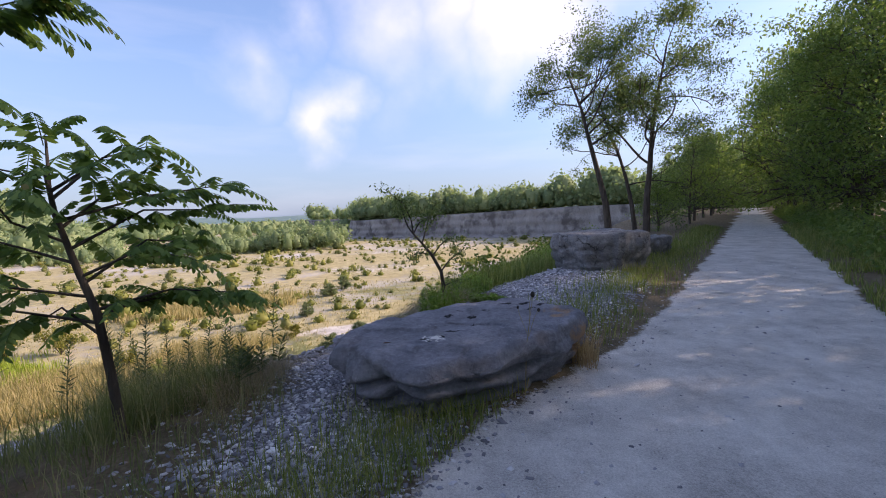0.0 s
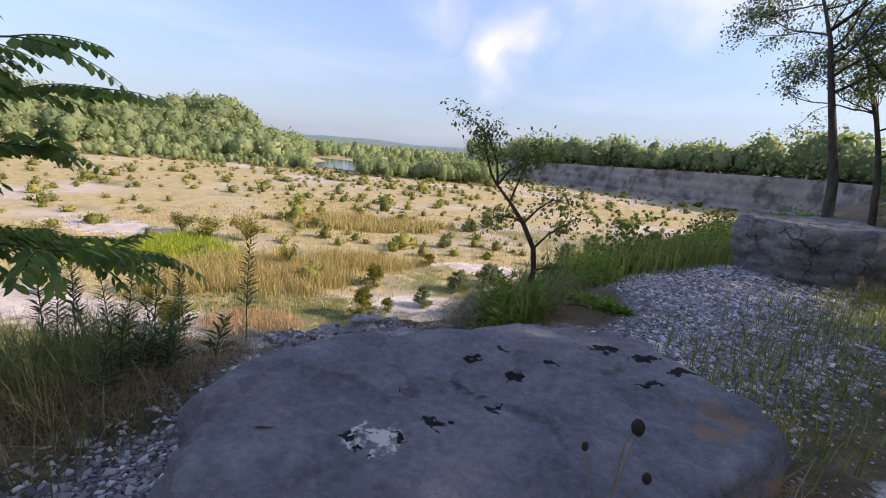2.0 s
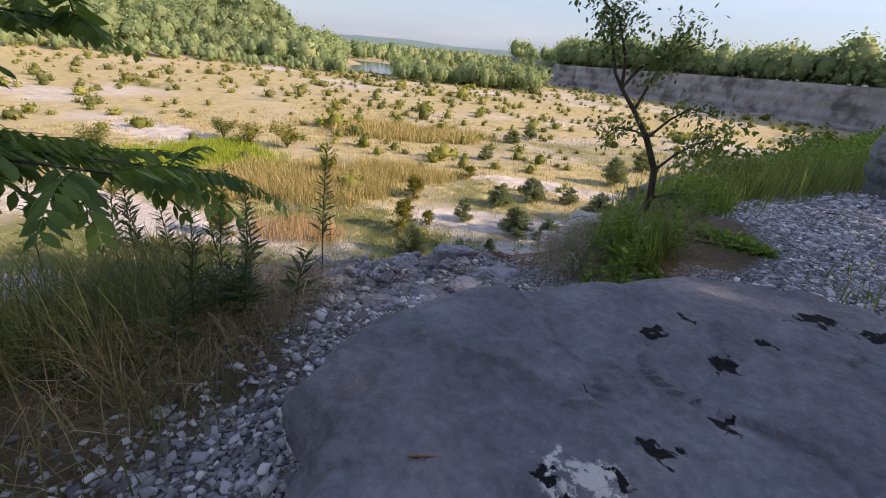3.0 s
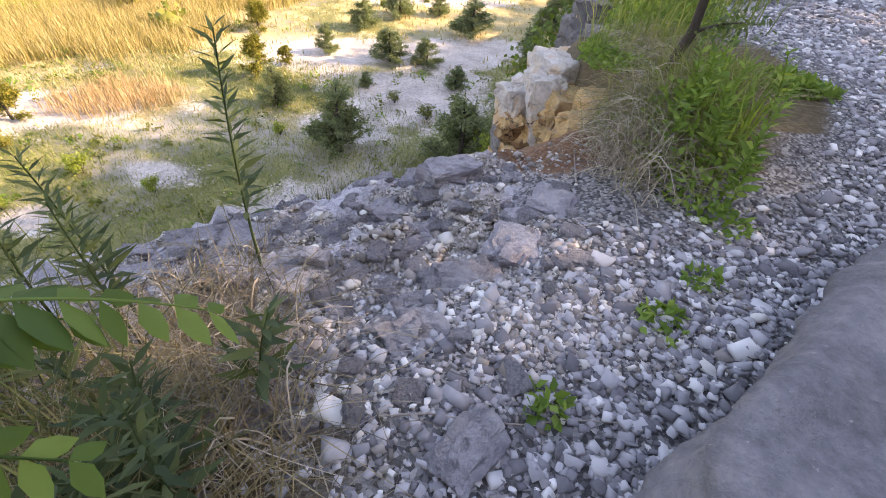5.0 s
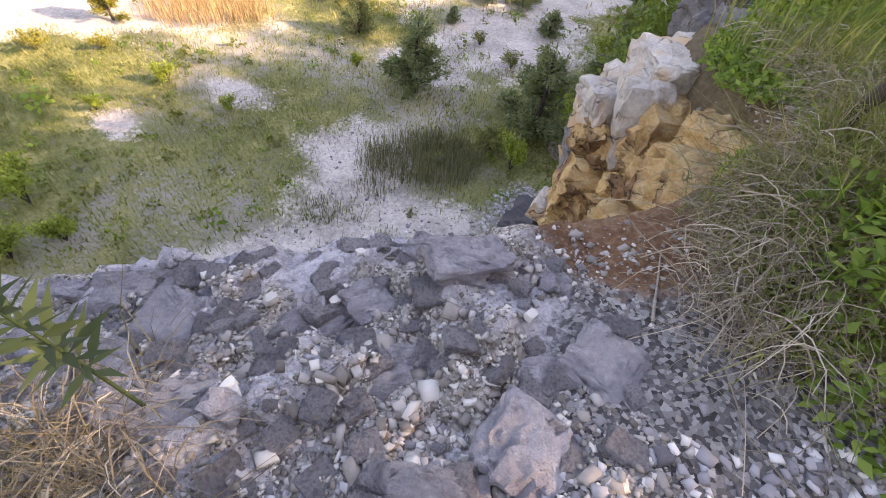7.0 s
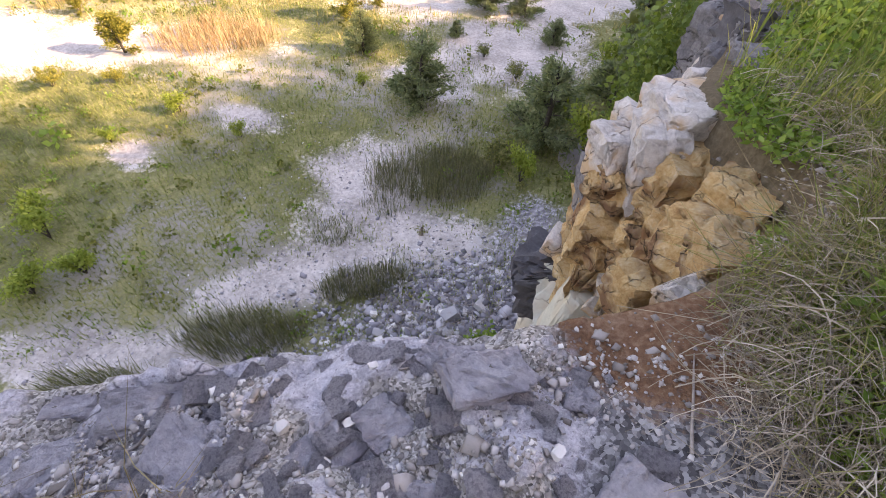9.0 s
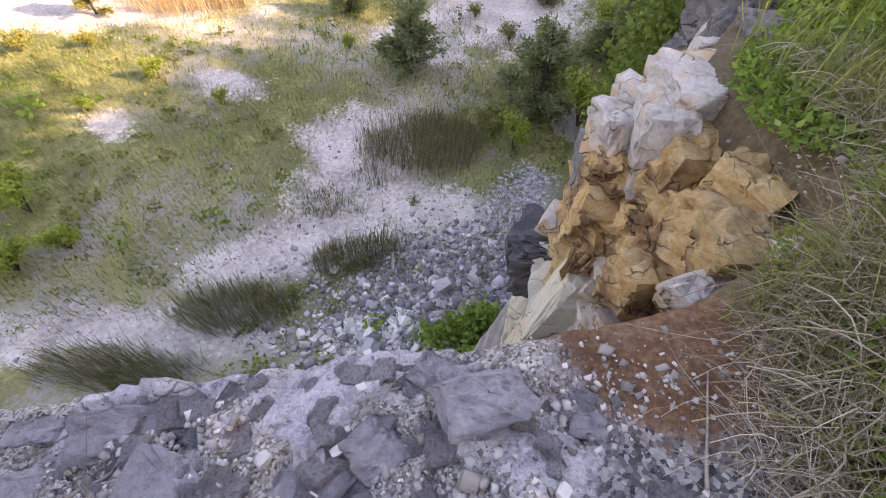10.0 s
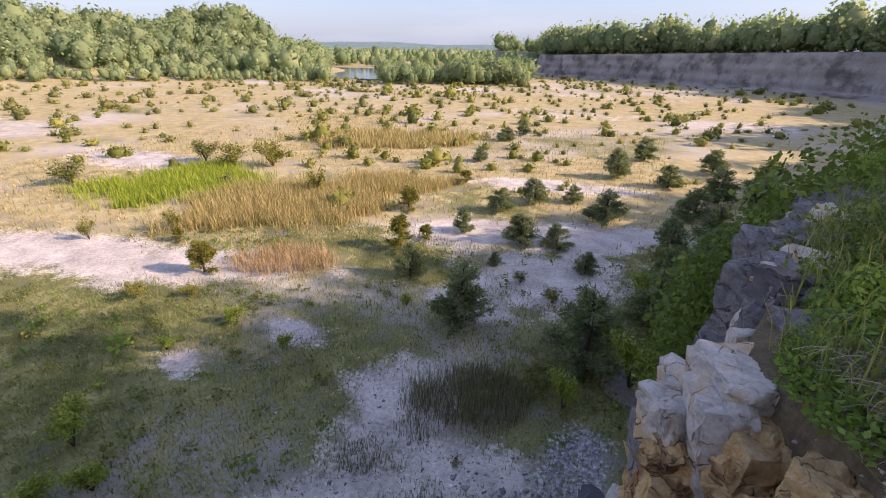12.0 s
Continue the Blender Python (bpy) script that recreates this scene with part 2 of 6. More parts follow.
M_BARK = Mat("grey brown bark", 0.9)
M_BARK.colour(M_BARK.ramp(M_BARK.noise(9, 6, 0.6, M_BARK.scaled((1, 1, 0.2))), (0.3, (0.035, 0.028, 0.024)), (0.7, (0.12, 0.10, 0.085))))
M_BARK.bump(M_BARK.noise(30, 5, 0.6, M_BARK.scaled((1, 1, 0.15))), 0.7, 0.02)
M_BARK = M_BARK.m
M_STICK = Mat("bleached dead wood", 0.85)
M_STICK.colour(M_STICK.ramp(M_STICK.noise(20, 4, 0.6, M_STICK.scaled((1, 1, 0.2))), (0.3, (0.16, 0.13, 0.11)), (0.7, (0.42, 0.37, 0.33))))
M_STICK = M_STICK.m

L_SUMAC = leaf_mat("compound leaves", ((0.0, (0.055, 0.12, 0.035)), (0.6, (0.11, 0.20, 0.055)), (0.97, (0.19, 0.29, 0.08)), (1.0, (0.25, 0.17, 0.05))), 0.42)
L_LOCUST = leaf_mat("locust leaves", ((0.0, (0.05, 0.09, 0.045)), (0.6, (0.095, 0.15, 0.07)), (1.0, (0.17, 0.22, 0.09))), 0.42)
L_WOOD = leaf_mat("woodland leaves", ((0.0, (0.06, 0.115, 0.035)), (0.6, (0.12, 0.20, 0.06)), (1.0, (0.23, 0.31, 0.09))), 0.5)
# far leaves: distance haze painted in as a paler, greyer green
L_FAR_HAZED = leaf_mat("distant foliage paled for haze", ((0.0, (0.20, 0.28, 0.15)), (0.6, (0.34, 0.42, 0.21)), (1.0, (0.50, 0.55, 0.28))), 0.5, 0.8, 0.02)
L_PINE = leaf_mat("pine needles", ((0.0, (0.10, 0.135, 0.08)), (0.6, (0.18, 0.22, 0.125)), (1.0, (0.28, 0.31, 0.17))), 0.42)
L_YPINE = leaf_mat("yellowing needles", ((0.0, (0.09, 0.10, 0.02)), (0.6, (0.2, 0.19, 0.035)), (1.0, (0.34, 0.29, 0.06))), 0.25)
L_THICKET = leaf_mat("thicket leaves", ((0.0, (0.05, 0.095, 0.02)), (0.6, (0.10, 0.16, 0.035)), (1.0, (0.2, 0.27, 0.06))), 0.35)
L_WEED = leaf_mat("bright weeds", ((0.0, (0.08, 0.16, 0.03)), (0.6, (0.17, 0.29, 0.055)), (1.0, (0.31, 0.42, 0.10))), 0.48)
L_LIME = leaf_mat("lime green shrub leaves", ((0.0, (0.14, 0.20, 0.03)), (0.6, (0.25, 0.32, 0.055)), (1.0, (0.40, 0.44, 0.10))), 0.45)
L_SHRUB = leaf_mat("olive shrub leaves", ((0.0, (0.09, 0.11, 0.035)), (0.6, (0.16, 0.17, 0.055)), (1.0, (0.27, 0.25, 0.08))), 0.35)
L_YSHRUB = leaf_mat("yellow-green shrub leaves", ((0.0, (0.12, 0.14, 0.03)), (0.6, (0.22, 0.23, 0.05)), (1.0, (0.34, 0.32, 0.09))), 0.35)
G_GREEN = leaf_mat("green grass", ((0.0, (0.08, 0.12, 0.035)), (0.6, (0.18, 0.22, 0.065)), (1.0, (0.38, 0.36, 0.14))), 0.45)
G_DARK = leaf_mat("shaded meadow grass", ((0.0, (0.075, 0.09, 0.045)), (0.6, (0.15, 0.165, 0.08)), (1.0, (0.33, 0.29, 0.16))), 0.4)
G_DRY = leaf_mat("dry grass", ((0.0, (0.19, 0.135, 0.075)), (0.6, (0.33, 0.25, 0.14)), (1.0, (0.52, 0.43, 0.27))), 0.3)
G_CAT = leaf_mat("ripe cattails", ((0.0, (0.22, 0.19, 0.06)), (0.5, (0.42, 0.33, 0.14)), (1.0, (0.58, 0.46, 0.24))), 0.3)
G_LIME = leaf_mat("lime green reeds", ((0.0, (0.17, 0.24, 0.02)), (0.6, (0.3, 0.38, 0.04)), (1.0, (0.42, 0.46, 0.08))), 0.4)
G_RUSH = leaf_mat("olive rushes", ((0.0, (0.08, 0.085, 0.05)), (0.6, (0.15, 0.15, 0.085)), (1.0, (0.30, 0.27, 0.17))), 0.25)
G_RED = leaf_mat("reddish dry reeds", ((0.0, (0.33, 0.20, 0.11)), (0.6, (0.48, 0.33, 0.19)), (1.0, (0.60, 0.46, 0.29))), 0.3)
G_HAY = leaf_mat("grey hay", ((0.0, (0.12, 0.095, 0.08)), (0.6, (0.30, 0.245, 0.19)), (1.0, (0.56, 0.50, 0.42))), 0.2)
L_GOLD = leaf_mat("goldenrod leaves", ((0.0, (0.03, 0.055, 0.03)), (0.6, (0.06, 0.095, 0.045)), (1.0, (0.12, 0.15, 0.06))), 0.25)

# quarry floor: masks say where sand, meadow and bare stone lie
m = Mat("quarry floor", 0.95)
n_big, n_mid, n_fine = m.noise(0.09, 6, 0.6), m.noise(0.6, 7, 0.65), m.noise(6, 7, 0.7)
sand = m.ramp(m.mix(0.5, n_mid, n_fine), (0.34, (0.22, 0.20, 0.185)), (0.5, (0.45, 0.41, 0.375)), (0.64, (0.66, 0.615, 0.57)))
speck = m.ramp(m.cells(3.5), (0.0, 1.0), (0.13, 0.0))
sand = m.mix(m.math("MULTIPLY", speck, m.ramp(n_big, (0.4, 0.1), (0.6, 0.9))), sand, (0.75, 0.72, 0.69))
yel = m.ramp(m.mix(0.5, n_mid, n_fine), (0.34, (0.16, 0.145, 0.065)), (0.5, (0.36, 0.30, 0.15)), (0.66, (0.54, 0.46, 0.28)))
grn = m.ramp(m.mix(0.45, n_mid, n_fine), (0.34, (0.055, 0.06, 0.022)), (0.5, (0.16, 0.165, 0.06)), (0.66, (0.34, 0.31, 0.155)))
dark = m.ramp(n_fine, (0.36, (0.09, 0.085, 0.095)), (0.52, (0.28, 0.27, 0.285)), (0.66, (0.56, 0.54, 0.54)))
edge = m.math("SUBTRACT", m.mix(0.5, n_mid, n_fine), 0.5)


def soft(mm, name, e):
    return mm.ramp(mm.math("ADD", mm.attr(name), mm.math("MULTIPLY", e, 1.6)), (0.38, 0.0), (0.62, 1.0))


c = m.mix(soft(m, "meadow", edge), sand, grn)
c = m.mix(soft(m, "straw", edge), c, yel)
c = m.mix(soft(m, "bare", edge), c, sand)
c = m.mix(soft(m, "rubbly", edge), c, dark)
m.colour(c)
m.bump(m.mix(0.5, n_mid, n_fine), 0.8, 0.12)
M_FLOOR = m.m

m = Mat("plateau ground", 0.95)
n_mid, n_fine = m.noise(2.5, 7, 0.65), m.noise(28, 7, 0.7)
edge = m.math("SUBTRACT", m.mix(0.5, n_mid, n_fine), 0.5)
grav_cell = m.cells(75, "Color")
bw = m.n.new("ShaderNodeRGBToBW")
m.link(grav_cell, bw.inputs[0])
# gravel bed, darkened to paint in the shade of gaps between loose stones
shaded_grav = m.ramp(bw.outputs[0], (0.15, (0.06, 0.057, 0.06)), (0.5, (0.17, 0.165, 0.17)), (0.85, (0.40, 0.39, 0.39)))
soil = m.ramp(m.mix(0.5, n_mid, n_fine), (0.3, (0.06, 0.05, 0.03)), (0.5, (0.15, 0.115, 0.07)), (0.72, (0.30, 0.24, 0.16)))
red = m.ramp(m.mix(0.6, n_mid, n_fine), (0.34, (0.085, 0.042, 0.025)), (0.5, (0.20, 0.105, 0.06)), (0.66, (0.36, 0.24, 0.16)))
ledge = m.ramp(m.mix(0.4, m.mix(0.5, m.noise(6, 8, 0.7), n_fine), m.noise(85, 5, 0.75)), (0.36, (0.20, 0.19, 0.22)), (0.47, (0.46, 0.445, 0.485)), (0.60, (0.70, 0.68, 0.71)))
cleft = m.ramp(m.cells(4.0, "Distance", "DISTANCE_TO_EDGE", m.warped(5.0, 0.35)), (0.0, 0.0), (0.05, 1.0))
ledge = m.mix(m.math("MULTIPLY", m.math("SUBTRACT", 1.0, cleft), m.ramp(m.noise(1.7, 3), (0.42, 0.0), (0.6, 0.85))), ledge, (0.045, 0.042, 0.05))
fine_cleft = m.ramp(m.cells(13.0, "Distance", "DISTANCE_TO_EDGE", m.warped(14.0, 0.10)), (0.0, 1.0), (0.06, 0.0))
ledge = m.mix(m.math("MULTIPLY", fine_cleft, m.ramp(m.noise(3.1, 3), (0.50, 0.0), (0.62, 0.45))), ledge, (0.05, 0.047, 0.055))
ledge = m.mix(m.ramp(m.noise(48, 3, 0.6), (0.60, 0.0), (0.66, 0.6)), ledge, (0.07, 0.042, 0.055))
grit_bw = m.n.new("ShaderNodeRGBToBW")
m.link(m.cells(95, "Color"), grit_bw.inputs[0])
grit = m.ramp(grit_bw.outputs[0], (0.15, (0.13, 0.12, 0.11)), (0.5, (0.35, 0.325, 0.30)), (0.85, (0.62, 0.59, 0.56)))
ledge = m.mix(m.ramp(m.noise(2.6, 5, 0.6), (0.50, 0.0), (0.55, 1.0)), ledge, grit)
track = m.ramp(m.mix(0.5, m.noise(1.6, 8, 0.75), m.noise(75, 5, 0.85)), (0.38, (0.31, 0.29, 0.265)), (0.5, (0.58, 0.545, 0.505)), (0.62, (0.80, 0.76, 0.71)))
rust = m.ramp(m.noise(4.5, 8, 0.72), (0.3, (0.16, 0.07, 0.03)), (0.45, (0.46, 0.24, 0.08)), (0.58, (0.60, 0.42, 0.2)), (0.72, (0.66, 0.60, 0.50)))
wall = m.ramp(m.noise(1.8, 8, 0.65, m.scaled((1, 1, 2.0))), (0.28, (0.13, 0.125, 0.13)), (0.5, (0.29, 0.27, 0.26)), (0.7, (0.50, 0.46, 0.42)))
c = m.mix(soft(m, "gravel", edge), soil, shaded_grav)
c = m.mix(soft(m, "ledge", edge), c, ledge)
c = m.mix(soft(m, "red", edge), c, red)
c = m.mix(soft(m, "track", edge), c, track)
c = m.mix(soft(m, "wall", edge), c, wall)
c = m.mix(soft(m, "rust", edge), c, rust)
m.colour(c)
m.bump(m.mix(0.5, m.mix(0.4, n_mid, m.noise(90, 4, 0.7)), m.mix(0.5, n_fine, bw.outputs[0])), 1.0, 0.06)
M_GROUND = m.m

M_WATER = Mat("lake water", 0.12)
M_WATER.colour((0.10, 0.14, 0.17))
M_WATER.bump(M_WATER.noise(0.5, 4), 0.15, 0.1)
M_WATER = M_WATER.m
# the blue of the air over the ridge is mixed into its base colour
M_RIDGE = Mat("far wooded ridge tinted for haze", 1.0)
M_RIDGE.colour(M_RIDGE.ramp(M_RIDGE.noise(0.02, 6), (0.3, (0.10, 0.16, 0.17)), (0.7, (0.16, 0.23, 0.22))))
M_RIDGE = M_RIDGE.m
M_DEADLEAF = Mat("brown dead leaf", 0.7).colour((0.30, 0.12, 0.03)).m
M_SEED = Mat("dark seed head", 0.9).colour((0.035, 0.028, 0.022)).m


# ---- mesh builders ----
def fast_mesh(name, verts, quads=None, tris=None, mat=None, smooth=True):
    """A mesh from arrays."""
    me = bpy.data.meshes.new(name)
    verts = np.asarray(verts, np.float32).reshape(-1, 3)
    parts = [(np.asarray(f, np.int32).reshape(-1, k), k) for f, k in ((quads, 4), (tris, 3)) if f is not None and len(f)]
    me.vertices.add(len(verts))
    me.vertices.foreach_set("co", verts.ravel())
    loops = np.concatenate([f.ravel() for f, k in parts])
    totals = np.concatenate([np.full(len(f), k, np.int32) for f, k in parts])
    me.loops.add(len(loops))
    me.loops.foreach_set("vertex_index", loops)
    me.polygons.add(len(totals))
    me.polygons.foreach_set("loop_start", np.concatenate([[0], np.cumsum(totals)[:-1]]).astype(np.int32))
    me.polygons.foreach_set("loop_total", totals)
    if smooth:
        me.polygons.foreach_set("use_smooth", np.ones(len(totals), bool))
    me.update(calc_edges=True)
    if mat:
        me.materials.append(mat)
    return me


def part(name, me, parent=None, label=""):
    """Links a mesh as one object under a thing."""
    ob = new(name, me)
    if parent:
        ob.parent = parent
    return tagged(ob, label)


def unit(a):
    return a / np.maximum(np.linalg.norm(a, axis=-1, keepdims=True), 1e-9)


def kites(P, D, N, L, W):
    """Leaves as kite-shaped quads: base P, direction D, normal N."""
    P, D, N = np.asarray(P, float), unit(np.asarray(D, float)), unit(np.asarray(N, float))
    S = unit(np.cross(D, N))
    L, W = np.broadcast_to(L, len(P))[:, None], np.broadcast_to(W, len(P))[:, None]
    N2 = np.cross(S, D)
    v = np.stack([P, P + 0.42 * L * D + 0.5 * W * S, P + L * D - 0.12 * L * N2, P + 0.42 * L * D - 0.5 * W * S], 1)
    q = np.arange(len(P) * 4).reshape(-1, 4)
    return v.reshape(-1, 3), q


def blades(P, H, lean, W, rng):
    """Grass blades as two bent quads each."""
    n = len(P)
    a = rng.uniform(0, 2 * np.pi, n)
    d = np.stack([np.cos(a), np.sin(a), 0 * a], 1)
    s = np.stack([-d[:, 1], d[:, 0], 0 * a], 1) * (np.broadcast_to(W, n)[:, None] / 2)
    H = np.broadcast_to(H, n)[:, None]
    ln = np.broadcast_to(lean, n)[:, None] * H
    up = np.array([0, 0, 1.0])
    mid, tip = P + d * ln * 0.3 + up * H * 0.55, P + d * ln + up * H * (1 - 0.25 * np.minimum(ln / H, 1.2))
    v = np.stack([P - s, P + s, mid + s * 0.7, mid - s * 0.7, tip + s * 0.12, tip - s * 0.12], 1)
    b = np.arange(n)[:, None] * 6
    q = np.concatenate([b + np.array([0, 1, 2, 3]), b + np.array([3, 2, 4, 5])])
    return v.reshape(-1, 3), q


class Soup:
    """Collects arrays of quads into one mesh."""

    def __init__(self):
        self.v, self.q, self.n = [], [], 0

    def add(self, v, q):
        self.v.append(v), self.q.append(np.asarray(q) + self.n)
        self.n += len(v)
        return self

    def mesh(self, name, mat, smooth=False):
        return fast_mesh(name, np.concatenate(self.v), np.concatenate(self.q), None, mat, smooth)


def tube(pts, radii, sides=6):
    """A tapered tube along points."""
    pts, radii = np.asarray(pts, float), np.asarray(radii, float)
    t = unit(np.gradient(pts, axis=0))
    ref = np.array([0.31, 0.17, 0.93]) if abs(t[0][2]) < 0.9 else np.array([1.0, 0.1, 0])
    a = unit(np.cross(t, ref))
    b = np.cross(t, a)
    an = np.arange(sides) * 2 * np.pi / sides
    v = pts[:, None] + radii[:, None, None] * (np.cos(an)[None, :, None] * a[:, None] + np.sin(an)[None, :, None] * b[:, None])
    q = []
    for i in range(len(pts) - 1):
        for k in range(sides):
            q.append((i * sides + k, i * sides + (k + 1) % sides, (i + 1) * sides + (k + 1) % sides, (i + 1) * sides + k))
    return v.reshape(-1, 3), np.array(q)


def smooth_noise(x, y, scale, octaves=4, seed=0):
    """Plain value noise on arrays, about -1 to 1."""
    out, amp, tot = np.zeros(np.shape(x)), 1.0, 0.0
    for o in range(octaves):
        rr = np.random.RandomState(seed * 31 + o)
        g = rr.uniform(-1, 1, (64, 64))
        fx, fy = np.asarray(x) * scale * 2**o + 11.3 * o, np.asarray(y) * scale * 2**o + 5.7 * o
        ix, iy = np.floor(fx).astype(int), np.floor(fy).astype(int)
        tx, ty = fx - ix, fy - iy
        tx, ty = tx * tx * (3 - 2 * tx), ty * ty * (3 - 2 * ty)
        g00, g10, g01, g11 = g[ix % 64, iy % 64], g[(ix + 1) % 64, iy % 64], g[ix % 64, (iy + 1) % 64], g[(ix + 1) % 64, (iy + 1) % 64]
        out += amp * ((g00 * (1 - tx) + g10 * tx) * (1 - ty) + (g01 * (1 - tx) + g11 * tx) * ty)
        tot += amp
        amp *= 0.5
    return out / tot


def rock_mesh(name, seed, size, mat, sub=3, rough=0.25, cuts=7, smooth=False):
    """An angular rock: a ball cut by planes, with relief."""
    rr = random.Random(seed)
    bm = bmesh.new()
    bmesh.ops.create_icosphere(bm, subdivisions=sub, radius=1.0)
    planes = []
    for _ in range(cuts):
        d = Vector((rr.gauss(0, 1), rr.gauss(0, 1), rr.gauss(0, 0.8))).normalized()
        planes.append((d, rr.uniform(0.45, 0.8)))
    off = Vector((rr.uniform(0, 50), rr.uniform(0, 50), rr.uniform(0, 50)))
    for v in bm.verts:
        p = v.co.copy()
        for d, k in planes:
            h = p.dot(d)
            if h > k:
                p -= d * (h - k) * 0.92
        p *= 1 + rough * 0.35 * noise.fractal(p * 1.3 + off, 1.0, 2.0, 3) + rough * 0.16 * noise.cell(Vector((p.x * 2.2, p.y * 2.2, p.z * 4)) + off)
        v.co = Vector((p.x * size[0], p.y * size[1], p.z * size[2]))
    me = bpy.data.meshes.new(name)
    bm.to_mesh(me)
    bm.free()
    me.materials.append(mat)
    if smooth:
        me.polygons.foreach_set("use_smooth", [True] * len(me.polygons))
    return me


def block_mesh(name, seed, size, mat, cuts=3, rough=0.1, bevel=0.28, crag=0.0):
    """A broken block: the hull of a jittered box with chipped corners, its faces roughened."""
    rr = random.Random(seed)
    bm = bmesh.new()
    for sx in (-1, 1):
        for sy in (-1, 1):
            for sz in (-1, 1):
                c = Vector((sx, sy, sz))
                for ax in range(3):
                    q = c.copy()
                    q[ax] *= 1 - bevel * rr.uniform(0.2, 2.2)
                    bm.verts.new((q.x + rr.gauss(0, 0.1), q.y + rr.gauss(0, 0.1), q.z + rr.gauss(0, 0.1)))
    hull = bmesh.ops.convex_hull(bm, input=bm.verts)
    bmesh.ops.delete(bm, geom=list({g for g in hull["geom_interior"] + hull["geom_unused"] if isinstance(g, bmesh.types.BMVert)}), context="VERTS")
    bmesh.ops.triangulate(bm, faces=bm.faces)
    bmesh.ops.subdivide_edges(bm, edges=bm.edges, cuts=cuts, use_grid_fill=True)
    off = Vector((rr.uniform(0, 50), rr.uniform(0, 50), rr.uniform(0, 50)))
    for v in bm.verts:
        n = v.co.normalized()
        q = Vector((v.co.x * size[0], v.co.y * size[1], v.co.z * size[2]))
        k = 0.6 * noise.fractal(Vector((q.x, q.y, q.z * 2.0)) * 7 + off, 0.9, 2.0, 4) + 0.5 * noise.fractal(q * 2.5 + off, 1.0, 2.0, 2)
        if crag:
            dist, near = noise.voronoi(Vector((q.x, q.y, q.z * 1.3)) * crag + off + 0.25 * noise.noise_vector(q * crag * 2))
            k += 1.1 * noise.noise(near[0] * 7.3) - 0.9 * max(0.0, 1 - (dist[1] - dist[0]) / 0.16)
        v.co = q + n * rough * min(size) * k
    bmesh.ops.recalc_face_normals(bm, faces=bm.faces)
    me = bpy.data.meshes.new(name)
    bm.to_mesh(me)
    bm.free()
    me.materials.append(mat)
    me.polygons.foreach_set("use_smooth", [True] * len(me.polygons))
    me.set_sharp_from_angle(angle=radians(30))
    return me

# ---- the lie of the land ----
FLOOR = -12.0
U, V = np.array([0.556, 0.831]), np.array([0.831, -0.556])  # along and across the track
RIM = [(-60, -60), (-30, -22), (-14, -4), (-9, 1.8), (-6.5, 3.6), (-4.5, 4.4), (-2.93, 5.16), (-2.45, 5.43), (-1.71, 5.73), (-1.2, 5.95), (-0.94, 6.06), (-0.66, 6.24), (-0.34, 6.5), (-0.12, 6.85), (-0.16, 7.2), (-0.42, 7.7), (-0.55, 8.2), (-0.35, 8.7), (-0.15, 9.4), (0.35, 11), (1.1, 12.8), (2.4, 15.5), (5, 20.5), (9.5, 29), (17, 43), (30, 66), (52, 105), (75, 150), (80, 178), (62, 203), (24, 228), (-5, 245), (-48, 262), (-62, 275), (-70, 310), (-90, 400), (-200, 600)]
RIM = np.array(RIM, float)
LAND = np.concatenate([RIM, [(900, 900), (900, -300), (-60, -300)]])


def inside(x, y):
    r = np.zeros(np.shape(x), bool)
    for (x0, y0), (x1, y1) in zip(LAND, np.roll(LAND, -1, 0)):
        if y0 == y1:
            continue
        c = (y0 > y) != (y1 > y)
        r ^= c & (x < (x1 - x0) * (y - y0) / (y1 - y0) + x0)
    return r


def rim_distance(x, y):
    """Metres inland from the rim; minus over the quarry."""
    d = np.full(np.shape(x), 1e9)
    for (x0, y0), (x1, y1) in zip(RIM[:-1], RIM[1:]):
        ex, ey = x1 - x0, y1 - y0
        t = np.clip(((x - x0) * ex + (y - y0) * ey) / (ex * ex + ey * ey), 0, 1)
        d = np.minimum(d, np.hypot(x - x0 - t * ex, y - y0 - t * ey))
    return np.where(inside(x, y), d, -d)


def step(x, a, b):
    t = np.clip((x - a) / (b - a), 0, 1)
    return t * t * (3 - 2 * t)


def across(x, y):
    return x * V[0] + y * V[1]


def along(x, y):
    return x * U[0] + y * U[1]


def plateau(x, y):
    x, y = np.asarray(x, float), np.asarray(y, float)
    v, u = across(x, y), along(x, y)
    near = np.exp(-((u - 5) / 25.0) ** 2)
    z = 0.05 * step(-v, 1.0, 1.6) + 0.10 * step(u, 4.2, 5.6) * step(-v, 1.2, 2.5) - 0.30 * np.clip(-v - 3.5, 0, 3) * near
    z = z + 0.12 * step(v, 1.5, 2.5) + 0.4 * step(v, 3, 12)
    far = step(y, 90, 200)
    z = z + far * np.clip((x + 5) * 0.03, -1.5, 2.0)
    z = z + 0.02 * smooth_noise(x, y, 0.8, 4, 3) * (1 - 0.75 * step(-v, 0.8, 1.2) * 0 - 0.6 * (np.abs(v - 0.2) < 1.2))
    return z


def ledge_mask(x, y):
    d = rim_distance(x, y)
    return (1 - step(d, 0.55, 1.5)) * (1 - step(x, -1.2, -0.8)) * step(x, -12, -6)


